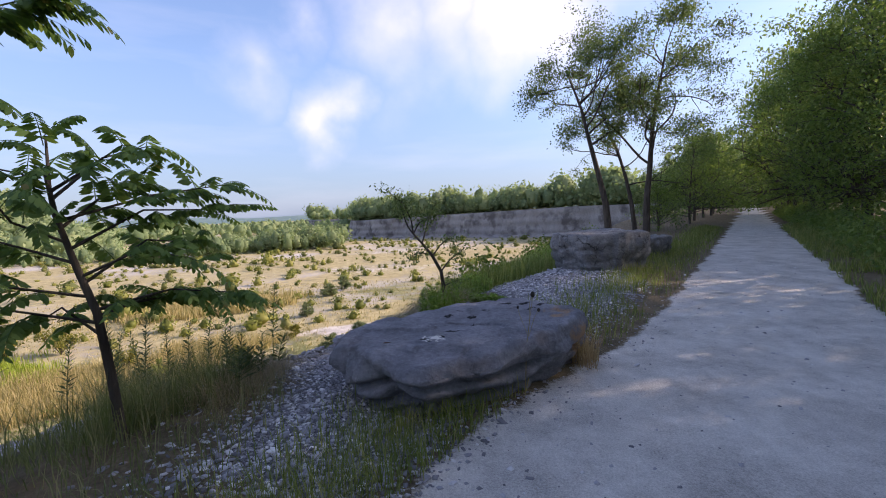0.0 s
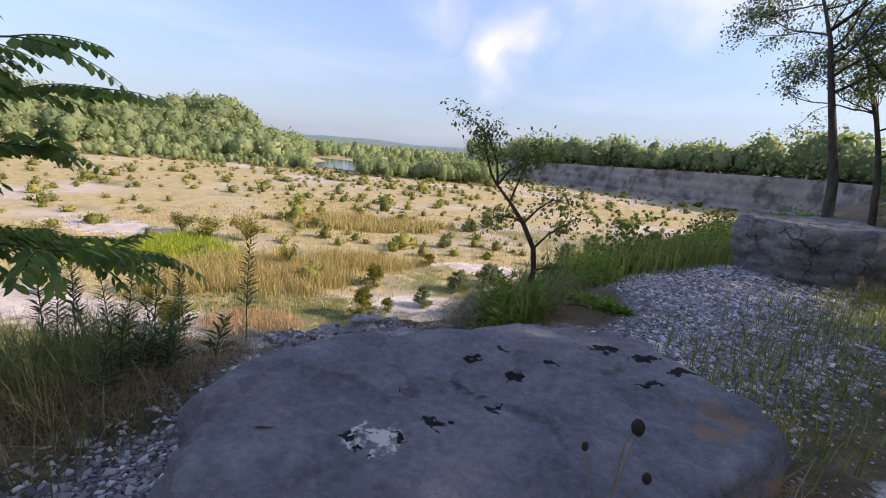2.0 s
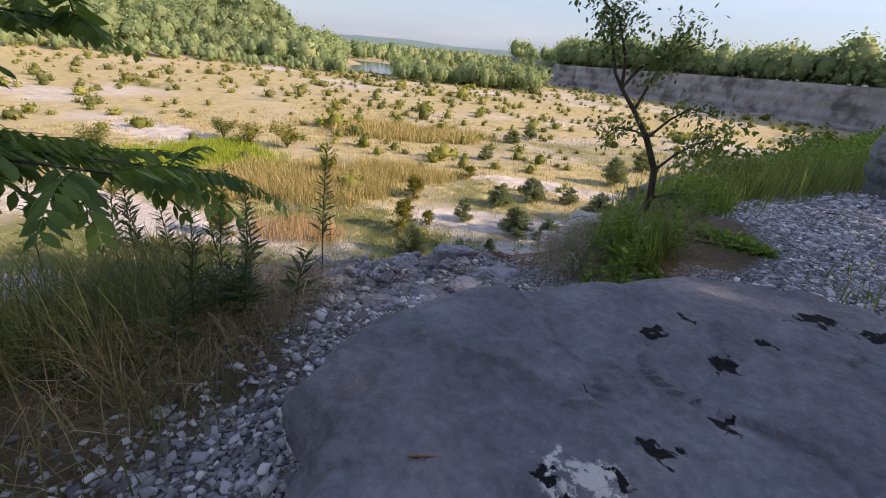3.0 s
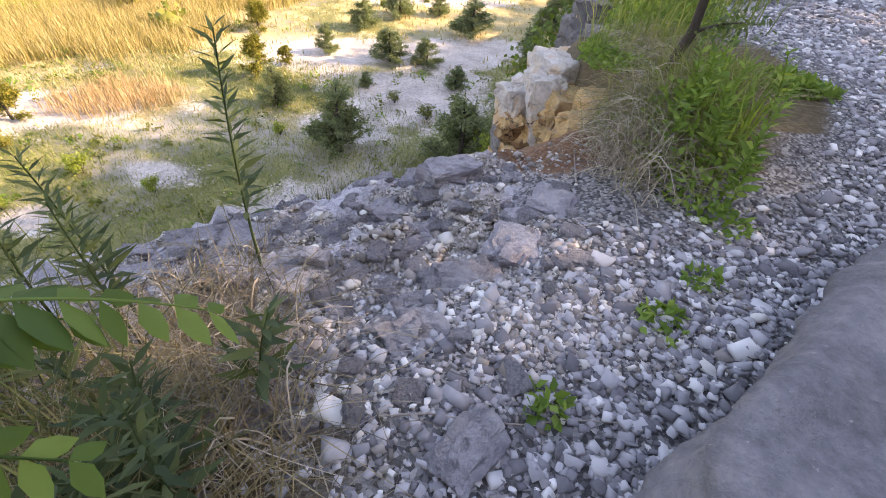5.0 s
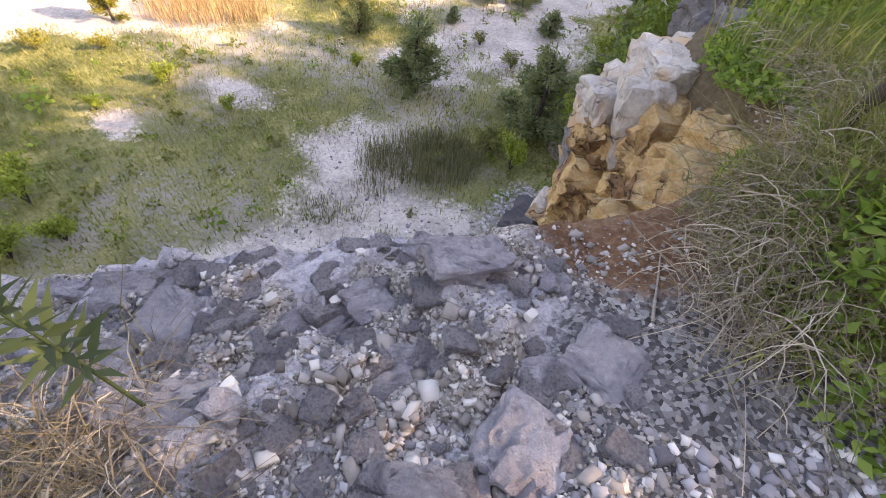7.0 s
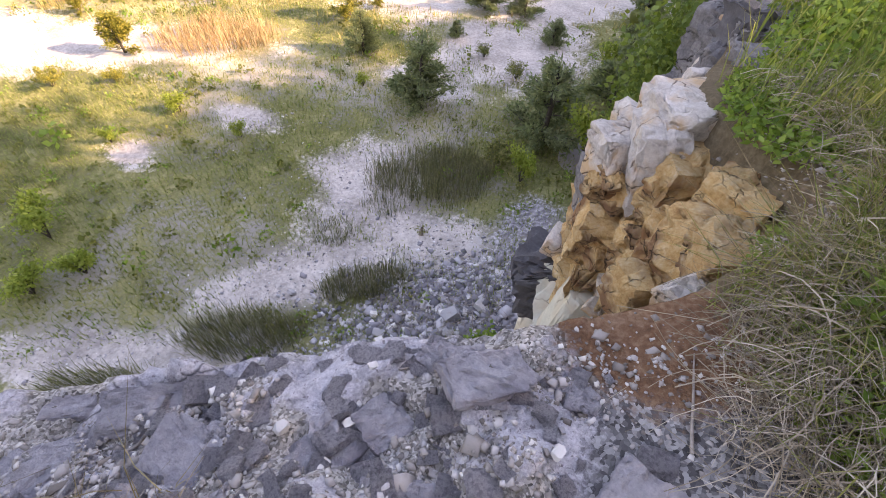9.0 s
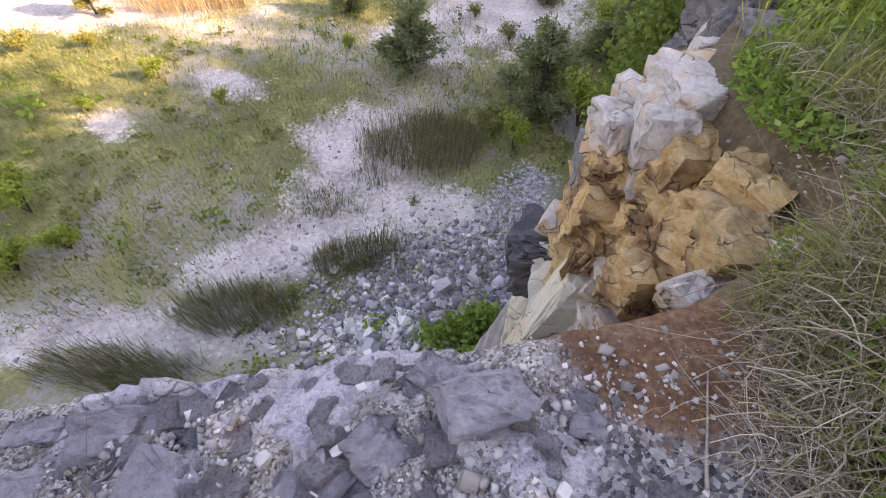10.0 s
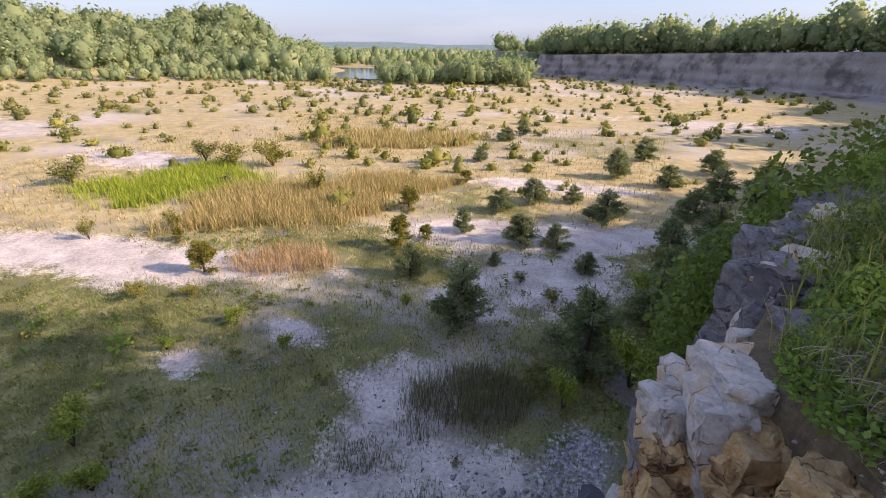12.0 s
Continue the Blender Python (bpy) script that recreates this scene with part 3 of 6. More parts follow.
def ground_z(x, y):
    """Height of the near ground, the face of the quarry wall included."""
    x, y = np.asarray(x, float), np.asarray(y, float)
    d0 = rim_distance(x, y)
    d = d0 + 0.10 * smooth_noise(x, y, 1.6, 4, 5) * (1 - step(np.abs(d0), 0.2, 1.6) * 0.5)
    z = plateau(x, y)
    lm = ledge_mask(x, y)
    z = z + lm * (0.07 * smooth_noise(x, y, 2.2, 5, 8) + 0.035 * np.round(3 * smooth_noise(x, y, 1.6, 3, 9)) + 0.03 * np.round(4 * smooth_noise(x, y, 3.4, 4, 14)) + 0.09 * np.abs(smooth_noise(x, y, 4.5, 4, 10)))
    fall = np.where(d < 0, -d, 0.0)
    drop = 0.5 * step(fall, 0, 0.12) + np.clip(fall - 0.05, 0, None) * 6.5
    drop = drop + 0.35 * np.sin(drop * 2.1 + 2 * smooth_noise(x, y, 0.7, 3, 12)) * step(drop, 0.3, 1.5)
    return np.maximum(z - drop, FLOOR - 0.4), d


def grid_lines(lo, hi, f0, f1, fine, grow):
    a = list(np.arange(f0, f1 + fine, fine))
    s = fine
    while a[-1] < hi:
        s *= grow
        a.append(a[-1] + s)
    s = fine
    while a[0] > lo:
        s *= grow
        a.insert(0, a[0] - s)
    return np.array(a)


def sheet(name, xs, ys, zfun, mat, keep=None):
    X, Y = np.meshgrid(xs, ys)
    Z = zfun(X, Y)
    nx, ny = len(xs), len(ys)
    i = np.arange(nx * ny).reshape(ny, nx)
    q = np.stack([i[:-1, :-1], i[:-1, 1:], i[1:, 1:], i[1:, :-1]], -1).reshape(-1, 4)
    if keep is not None:
        k = keep(X, Y).ravel()
        q = q[k[q].all(1)]
    me = fast_mesh(name, np.stack([X, Y, Z], -1), q, None, mat)
    return me, X, Y, Z


def add_mask(me, name, values):
    at = me.attributes.new(name, "FLOAT", "POINT")
    at.data.foreach_set("value", np.clip(np.asarray(values, np.float32).ravel(), 0, 1))


# plateau and the near wall of the quarry: one sheet
xs = grid_lines(-60, 420, -3.3, 0.6, 0.032, 1.04)
ys = grid_lines(-60, 420, 3.6, 8.6, 0.032, 1.04)
me, X, Y, Z = sheet("plateau_ground", xs, ys, lambda x, y: ground_z(x, y)[0], M_GROUND, lambda x, y: rim_distance(x, y) > np.where(np.hypot(x, y - 5) < 14, -3.2, 1.0 + 0.02 * np.hypot(x, y)))
D = rim_distance(X, Y)
v, u = across(X, Y), along(X, Y)
gravel_m = step(-v, 1.35, 1.9) * (1 - step(-v, 4.6, 5.2)) * step(u, 0.8, 1.8) * (1 - step(u, 7.5, 9.5)) * (1 - 0.9 * step(-X, 1.75, 2.1) * (Y < 5.2))
grassy = 1.4 * np.exp(-(((X + 2.25) / 0.85) ** 2 + ((Y - 3.5) / 1.4) ** 2)) + np.exp(-(((X + 0.1) / 0.5) ** 2 + ((Y - 6.3) / 0.7) ** 2))
add_mask(me, "gravel", gravel_m * (1 - np.clip(grassy, 0, 1)) * np.where(Y > 6.1, step(D, 0.7, 1.2), 1.0))
add_mask(me, "rust", 1.3 * np.exp(-(((X + 0.85) / 0.36) ** 2 + ((Y - 7.4) / 0.7) ** 2)) * (1 - step(D, -0.2, -0.05)))
add_mask(me, "ledge", ledge_mask(X, Y) * (D > -0.25) * 0.85)
add_mask(me, "red", np.maximum(1.1 * np.exp(-(((X + 0.85) / 0.4) ** 2 + ((Y - 5.95) / 0.32) ** 2)), 0.45 * np.exp(-(((X + 0.3) / 0.3) ** 2 + ((Y - 6.85) / 0.5) ** 2))))
track_edge = -0.85 - 0.5 * (1 - step(u, 2.5, 7.0)) + 0.22 * smooth_noise(X, Y, 1.1, 4, 66)
add_mask(me, "track", step(v - track_edge, -0.22, 0.16) * (1 - step(v + 0.2 * smooth_noise(X, Y, 0.9, 4, 67), 1.35, 1.75)))
add_mask(me, "wall", (1 - step(D, -0.3, -0.05)) * (1 - 0.9 * np.exp(-(((X + 0.35) / 0.32) ** 2 + ((Y - 6.85) / 0.5) ** 2))))
tagged(new("plateau_ground", me), "gravelly plateau beside the track with bare rock at its broken edge", "ground", kind="structure")


def wall_ribbon(line, label):
    """A quarry wall that follows a stretch of the rim, with a rough face and a foot of scree."""
    pts = [Vector((*line[0], 0))]
    for a, b in zip(line[:-1], line[1:]):
        n = max(2, int(math.dist(a, b) / 1.2))
        pts += [Vector((a[0] + (b[0] - a[0]) * k / n, a[1] + (b[1] - a[1]) * k / n, 0)) for k in range(1, n + 1)]
    P = np.array([p[:2] for p in pts])
    for _ in range(3):
        P[1:-1] = (P[:-2] + 2 * P[1:-1] + P[2:]) / 4
    T = unit(np.gradient(P, axis=0))
    Nn = np.stack([-T[:, 1], T[:, 0]], 1)
    s = np.arange(len(P)) * 1.2
    top = plateau(P[:, 0], P[:, 1])
    rows = []
    flap = (1.0 + 0.075 * np.hypot(P[:, 0], P[:, 1] - 5))[:, None]
    for off, drop in ((-1.0, 0.1), (-0.85, -0.03), (-0.2, -0.03), (0, 0.0)):
        q = P + Nn * off * flap
        rows.append(np.stack([q[:, 0], q[:, 1], plateau(q[:, 0], q[:, 1]) - drop], 1))
    for k in range(1, 17):
        f = k / 16
        out = 1.1 * smooth_noise(s, s * 0 + f * 2.2, 0.13, 5, 21) + 0.55 * np.round(1.5 * smooth_noise(s, s * 0, 0.22, 3, 23)) + 0.25 * math.sin(f * 17) + 1.2 * f
        q = P + Nn * (out[:, None] * min(1, f * 5) + 0.2)
        rows.append(np.stack([q[:, 0], q[:, 1], top + (FLOOR + 1.2 - top) * f], 1))
    for off in (4, 8):
        q = P + Nn * (off + 1.2 * smooth_noise(s, s * 0 + off, 0.1, 4, 25)[:, None])
        rows.append(np.stack([q[:, 0], q[:, 1], np.full(len(P), FLOOR + (0.5 if off == 4 else -0.3))], 1))
    R = np.stack(rows)
    nr, nc = R.shape[:2]
    i = np.arange(nr * nc).reshape(nr, nc)
    q = np.stack([i[:-1, :-1], i[1:, :-1], i[1:, 1:], i[:-1, 1:]], -1).reshape(-1, 4)
    me = fast_mesh("cliff", R, q, None, M_CLIFF, False)
    me.materials.append(M_GROUND)
    me.polygons.foreach_set("material_index", np.repeat((np.arange(nr - 1) < 3).astype(np.int32), nc - 1))
    return tagged(new("cliff", me), label, "cliff", kind="structure")


wall_ribbon([tuple(p) for p in RIM[20:]], "grey vertical quarry wall topped by trees")
wall_ribbon([tuple(p) for p in RIM[:5]], "grey quarry wall below the plateau edge")


# quarry floor out to the horizon
def floor_z(x, y):
    r = np.hypot(x + 20, y - 30)
    d = rim_distance(x, y)
    z = FLOOR + 0.22 * smooth_noise(x, y, 0.12, 5, 31) + 0.8 * (1 - step(-d, 1.5, 7.0)) * (np.hypot(x, y - 6) < 40)
    hill = 16.0 * np.exp(-(((x + 275) / 75) ** 2 + ((y - 150) / 60) ** 2)) + 18.0 * np.exp(-(((x + 226) / 33) ** 2 + ((y - 205) / 30) ** 2)) + 10.0 * np.exp(-(((x + 270) / 60) ** 2 + ((y - 60) / 60) ** 2))
    return z + np.maximum(hill - 0.4, 0)


xs = grid_lines(-3200, 2500, -62, 14, 0.42, 1.09)
ys = grid_lines(-1500, 3400, 2, 80, 0.42, 1.09)
me, X, Y, Z = sheet("quarry_floor", xs, ys, floor_z, M_FLOOR)


def blob(x, y, cx, cy, rx, ry, turn=0.0):
    c, s = math.cos(radians(turn)), math.sin(radians(turn))
    dx, dy = x - cx, y - cy
    return 1.15 - np.hypot((dx * c + dy * s) / rx, (-dx * s + dy * c) / ry) * 0.65


def sand_field(x, y):
    a = np.maximum.reduce([blob(x, y, -8.6, 17.2, 2.3, 2.6), blob(x, y, -7.8, 12.6, 4.2, 1.2, 35), blob(x, y, -12.5, 7.2, 4.5, 1.0, 20), blob(x, y, -5, 15.3, 3.0, 1.5), blob(x, y, -5.5, 31, 5.5, 4.0, 20), blob(x, y, -12, 36, 6, 3.2, 30), blob(x, y, -27, 22.5, 8, 2.6, 20), blob(x, y, -36, 20, 10, 3.0, 10), blob(x, y, -9, 25.5, 3, 1.6), blob(x, y, -16, 19.5, 2.2, 1.0), blob(x, y, -19, 15.2, 1.2, 0.8), blob(x, y, -4, 39, 8, 3, 20), blob(x, y, -60, 40, 10, 4), blob(x, y, -9, 52, 9, 2.5, 10)])
    return a


def straw_field(x, y):
    return np.maximum.reduce([blob(x, y, -30, 36, 13, 9, 40), blob(x, y, -38, 64, 16, 8, 30), blob(x, y, -21.5, 25, 3.6, 2.4, 20), blob(x, y, -48, 26, 12, 5, 10), blob(x, y, -22, 52, 10, 4, 20)])


dist = np.hypot(X + 1.4, Y - 5.2)
patchy = smooth_noise(X, Y, 0.05, 5, 41)
meadow = 0.5 + 0.5 * smooth_noise(X, Y, 0.09, 4, 43) + 0.28 * (dist < 34) - 0.12 * (dist > 75)
straw = np.maximum(straw_field(X, Y), (0.66 + 0.6 * patchy) * step(dist, 28, 45))
bare = np.maximum(sand_field(X, Y), (-0.04 + 0.95 * smooth_noise(X, Y, 0.045, 5, 47)) * step(dist, 45, 90))
rub = np.maximum.reduce([blob(X, Y, -3.0, 11.0, 3.6, 2.6, 30), blob(X, Y, -1.5, 15, 1.6, 3.0)])
ragged = smooth_noise(X, Y, 0.5, 4, 44) * 0.5 * step(45 - dist, 0, 12)
bare, rub, straw = bare + ragged, rub + ragged * 0.9, straw - ragged * 0.5
for key, val in (("meadow", meadow), ("straw", straw), ("bare", bare), ("rubbly", rub)):
    add_mask(me, key, val)
tagged(new("ground", me), "dry quarry floor of pale sand, straw and olive grass", "ground", kind="structure")

# lake and far ridge
an = np.linspace(0, 2 * np.pi, 72, endpoint=False)
rad = 1 + 0.12 * smooth_noise(np.cos(an) * 3, np.sin(an) * 3, 0.9, 3, 51)
lv = np.stack([-160 + 58 * rad * np.cos(an) * 0.9 - 30 * np.sin(an) * rad * 0.6, 224 + 48 * rad * np.sin(an), np.full(72, FLOOR + 0.28)], 1)
lake = fast_mesh("lake", np.concatenate([lv, [(-160, 224, FLOOR + 0.28)]]), None, [(i, (i + 1) % 72, 72) for i in range(72)], M_WATER)
tagged(new("water", lake), "blue still lake on the quarry floor", "lake", kind="structure")
az = np.radians(np.linspace(-120, 60, 160))
crest = 34 + 12 * smooth_noise(az * 9, az * 0, 1.0, 5, 55)
rows = [np.stack([np.sin(az) * r, np.cos(az) * r, FLOOR - 3 + crest * f], 1) for r, f in ((2350, 0.0), (2450, 0.55), (2600, 0.95), (2750, 1.0), (2900, 0.3))]
i = np.arange(5 * 160).reshape(5, 160)
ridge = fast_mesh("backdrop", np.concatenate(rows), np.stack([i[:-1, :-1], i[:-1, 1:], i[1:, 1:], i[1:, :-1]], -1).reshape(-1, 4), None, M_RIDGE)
tagged(new("backdrop", ridge), "wooded ridge on the horizon, tinted blue for haze", "hills", kind="structure")


# ---- boulders and rocks ----
def slab_boulder(name, centre, half, turn, z0, z1, mat, seed, label, tilt=0.0, power=4.0, ragged=0.15, layers=0.35):
    """A flat-topped limestone block with bedding cracks and undercut sides."""
    seg, rings, sides = 240, 34, 34
    an = np.linspace(0, 2 * np.pi, seg, endpoint=False)
    ca, sa = np.cos(an), np.sin(an)
    r = (np.abs(ca) ** power + np.abs(sa) ** power) ** (-1 / power)
    r = r * (1 + ragged * smooth_noise(ca * 1.6 + 7, sa * 1.6 + 7, 1.0, 4, seed) + 0.05 * smooth_noise(ca * 6 + 7, sa * 6 + 7, 1.0, 3, seed + 1))
    rows = []
    h = z1 - z0
    for k in range(rings + 1):
        f = k / rings
        rows.append(np.stack([ca * r * half[0] * f, sa * r * half[1] * f, np.full(seg, z1) - 0.05 * h * max(0, (f - 0.95) / 0.05) ** 2], 1))
    for k in range(1, sides + 1):
        f = k / sides
        warp_f = f + 0.16 * smooth_noise(ca * 2 + 3, sa * 2 + 3, 1.0, 3, seed + 7)
        groove = sum(dp * np.exp(-(((warp_f - fc) / wd) ** 2)) for fc, wd, dp in ((0.30, 0.055, 0.11), (0.56, 0.05, 0.08), (0.74, 0.04, 0.05)))
        groove = layers * groove * (0.2 + 2.0 * np.clip(0.5 + smooth_noise(ca * 3.6, sa * 3.6, 1.0, 3, seed + 8), 0, 1))
        inset = 1 + 0.02 * np.sin(warp_f * 9) - groove - 0.36 * np.clip(warp_f - 0.30, 0, 1) ** 1.2 + 0.13 * smooth_noise(ca * 5 + 9, sa * 5 + f * 3.0, 1.0, 5, seed + 2) * min(1, f * 6)
        rows.append(np.stack([ca * r * half[0] * inset, sa * r * half[1] * inset, np.full(seg, z1 - 0.05 * h - 0.95 * h * f)], 1))
    P = np.stack(rows)
    nz = 0.022 * smooth_noise(P[..., 0], P[..., 1], 7.0, 4, seed + 9) + 0.05 * smooth_noise(P[..., 0], P[..., 1], 2.2, 5, seed + 4) + 0.02 * np.round(2 * smooth_noise(P[..., 0], P[..., 1], 1.3, 3, seed + 5))
    P[..., 2] += nz * (P[..., 2] > z1 - 0.2 * h) + tilt * P[..., 0]
    c, s = math.cos(radians(turn)), math.sin(radians(turn))
    P = np.stack([centre[0] + P[..., 0] * c - P[..., 1] * s, centre[1] + P[..., 0] * s + P[..., 1] * c, P[..., 2]], -1)
    nr = len(P)
    i = np.arange(nr * seg).reshape(nr, seg)
    q = np.stack([i[:-1], np.roll(i, -1, 1)[:-1], np.roll(i, -1, 1)[1:], i[1:]], -1).reshape(-1, 4)[:, ::-1]
    ob = new(name, fast_mesh(name, P, q, None, mat))
    return tagged(ob, label, "boulder")


slab_boulder("boulder", (0.22, 4.05), (1.19, 0.74), 42, -0.12, 0.50, M_LIME, 3, "flat grey limestone boulder with pits painted dark beside the track", 0.0, 3.2, 0.05, 1.0)
slab_boulder("boulder", (3.5, 10.25), (0.98, 0.8), 25, -0.1, 0.95, M_LIME2, 12, "tall grey limestone block on the verge of the track", 0.02)
slab_boulder("boulder", (5.6, 12.9), (0.9, 0.6), 30, -0.1, 0.62, M_LIME2, 17, "low grey limestone slab behind the tall block")


def on_ground(x, y, dz=0.0):
    z, _ = ground_z(np.array([float(x)]), np.array([float(y)]))
    return float(z[0]) + dz


def stone_soup(P, size, rng, flat=0.55):
    """Many small stones: squashed, turned and jittered eight-cornered lumps."""
    n = len(P)
    cube = np.array([(-1, -1, -1), (1, -1, -1), (1, 1, -1), (-1, 1, -1), (-1, -1, 1), (1, -1, 1), (1, 1, 1), (-1, 1, 1)], float)
    v = cube[None] * (1 - 0.32 * (cube[None, :, 2:] > 0)) + rng.normal(0, 0.22, (n, 8, 3))
    v *= np.stack([rng.uniform(0.6, 1.3, n), rng.uniform(0.5, 1.0, n), rng.uniform(0.3, 0.7, n) * flat * 1.5], 1)[:, None] * (np.broadcast_to(size, n) / 2)[:, None, None]
    a, b = rng.uniform(0, 6.28, n), rng.normal(0, 0.35, n)
    cb, sb = np.cos(b)[:, None], np.sin(b)[:, None]
    x, z = v[..., 0] * cb - v[..., 2] * sb, v[..., 0] * sb + v[..., 2] * cb
    ca, sa = np.cos(a)[:, None], np.sin(a)[:, None]
    v = np.stack([x * ca - v[..., 1] * sa, x * sa + v[..., 1] * ca, z], -1) + P[:, None]
    f = np.array([(0, 3, 2, 1), (4, 5, 6, 7), (0, 1, 5, 4), (1, 2, 6, 5), (2, 3, 7, 6), (3, 0, 4, 7)])
    q = np.arange(n)[:, None, None] * 8 + f[None]
    return v.reshape(-1, 3), q.reshape(-1, 4)


def scatter(rng, n, x0, x1, y0, y1, density):
    x, y = rng.uniform(x0, x1, n), rng.uniform(y0, y1, n)
    k = rng.uniform(0, 1, n) < density(x, y)
    return x[k], y[k]


def in_boulder(x, y):
    r = np.zeros(np.shape(x), bool)
    for cx, cy, a, b, t in ((0.22, 4.05, 1.12, 0.67, 42), (3.55, 10.3, 0.9, 0.75, 20)):
        c, s = math.cos(radians(t)), math.sin(radians(t))
        r |= np.abs(((x - cx) * c + (y - cy) * s) / a) ** 3 + np.abs((-(x - cx) * s + (y - cy) * c) / b) ** 3 < 1
    return r


rng = np.random.RandomState(4)


def gravel_density(x, y):
    v, u, d = across(x, y), along(x, y), rim_distance(x, y)
    g = step(-v, 1.2, 1.9) * np.where(y < 5.4, step(d, 0.75, 1.25), step(d, 0.9, 1.5)) * (1 - 0.95 * np.exp(-(((x + 0.75) / 0.5) ** 2 + ((y - 6.0) / 0.4) ** 2))) * step(u, 0.5, 1.5) * (1 - step(u, 8.5, 11))
    dirt = np.clip(1.5 * np.exp(-(((x + 2.25) / 0.85) ** 2 + ((y - 3.4) / 1.3) ** 2)), 0, 1)
    g = g * np.where((y > 5.5) & (x < -0.35), 0.0, 1.0) * np.where(y > 8.5, 0.5, 1.0)
    return np.clip(g * (1 - 0.97 * dirt) * (0.75 + 0.5 * smooth_noise(x, y, 1.3, 3, 61)), 0, 1) * ~in_boulder(x, y)


x, y = scatter(rng, 190000, -2.4, 3.8, 1.4, 11.5, gravel_density)
z = ground_z(x, y)[0]
size = (rng.gamma(4.0, 0.0056, len(x)) + 0.006) * np.where(y > 8.5, 1.5, 1.0)
soup = Soup().add(*stone_soup(np.stack([x, y, z + size * 0.10], 1), size, rng, 0.42))
tagged(new("gravel", soup.mesh("gravel", M_STONE)), "loose angular grey limestone gravel", "gravel", kind="stuff")
x, y = scatter(rng, 95000, -3.2, -0.2, 4.0, 6.3, lambda x, y: step(rim_distance(x, y), 0.1, 0.3) * (0.40 + 1.3 * smooth_noise(x, y, 2.2, 3, 63)) * (1 - step(rim_distance(x, y), 1.2, 1.7)) * (1 - 0.85 * step(x, -1.15, -0.85) * (y > 5.35)))
size = rng.gamma(1.4, 0.0065, len(x)) + 0.005
soup = Soup().add(*stone_soup(np.stack([x, y, ground_z(x, y)[0] + size * 0.12], 1), size, rng))
tagged(new("gravel", soup.mesh("ledge gravel", M_CHIP)), "small pale stone chips on the rock ledge", "gravel", kind="stuff")
x, y = scatter(rng, 16000, -1, 8.0, 1.0, 12, lambda x, y: (across(x, y) > -1.5) * (across(x, y) < 1.6) * (0.10 + 0.5 * np.exp(-((across(x, y) + 1.15) / 0.3) ** 2)))
size = rng.gamma(2.0, 0.006, len(x)) + 0.006
soup = Soup().add(*stone_soup(np.stack([x, y, plateau(x, y) + 0.002], 1), size, rng))
tagged(new("gravel", soup.mesh("track grit", M_STONE)), "grit and small stones on the track", "gravel", kind="stuff")

x, y = scatter(rng, 1500, -1.6, -0.3, 5.4, 6.4, lambda x, y: np.exp(-(((x + 0.85) / 0.3) ** 2 + ((y - 5.8) / 0.25) ** 2)) * (rim_distance(x, y) > 0.03))
size = rng.gamma(1.6, 0.0045, len(x)) + 0.004
soup = Soup().add(*stone_soup(np.stack([x, y, ground_z(x, y)[0] + size * 0.1], 1), size, rng))
tagged(new("gravel", soup.mesh("soil chips", M_CHIP)), "small pale chips on red-brown soil", "gravel", kind="stuff")

x, y = scatter(rng, 4200, -0.5, 0.4, 6.5, 8.2, lambda x, y: np.exp(-(((x + 0.08) / 0.22) ** 2 + ((y - 7.2) / 0.5) ** 2)) * (rim_distance(x, y) > -0.12))
size = rng.gamma(1.6, 0.0075, len(x)) + 0.005
soup = Soup().add(*stone_soup(np.stack([x, y, ground_z(x, y)[0] + size * 0.1], 1), size, rng))
tagged(new("gravel", soup.mesh("bank chips", M_CHIP)), "pale pebbles in the brown bank above the outcrop", "gravel", kind="stuff")

# flat lumps of bedrock in the ledge
rr = random.Random(5)
LUMPS = [(-0.88, 5.36, 0.16, 0.15), (-1.2, 4.85, 0.18, 0.13), (-1.45, 5.15, 0.24, 0.15), (-1.02, 5.05, 0.20, 0.16), (-1.75, 5.3, 0.26, 0.13), (-2.15, 5.1, 0.25, 0.14), (-1.95, 4.85, 0.16, 0.12), (-1.35, 4.55, 0.16, 0.12), (-2.5, 5.2, 0.28, 0.13), (-1.35, 5.6, 0.2, 0.12), (-2.75, 4.85, 0.25, 0.16), (-1.15, 4.2, 0.15, 0.1)]
while len(LUMPS) < 40:
    cx, cy = rr.uniform(-2.9, -0.9), rr.uniform(4.5, 5.7)
    if 0.1 < rim_distance(np.array(cx), np.array(cy)) < 1.2:
        s = rr.uniform(0.05, 0.14)
        LUMPS.append((cx, cy, s, s * rr.uniform(0.55, 0.9)))
for k, (cx, cy, sx, sy) in enumerate(LUMPS):
    ob = new("rock", block_mesh("rock", 900 + k, (sx * 0.66, sy * 0.66, 0.03 + 0.09 * sy), M_LEDGE, 7, 0.40, 0.45, 15.0))
    ob.matrix_world = pose(cx, cy, on_ground(cx, cy, -0.012), rr.uniform(-5, 5), rr.uniform(-5, 5), rr.uniform(-30, 60))
    tagged(ob, "bluish grey lump of bedrock in the ledge", "rock", "ledge rocks")

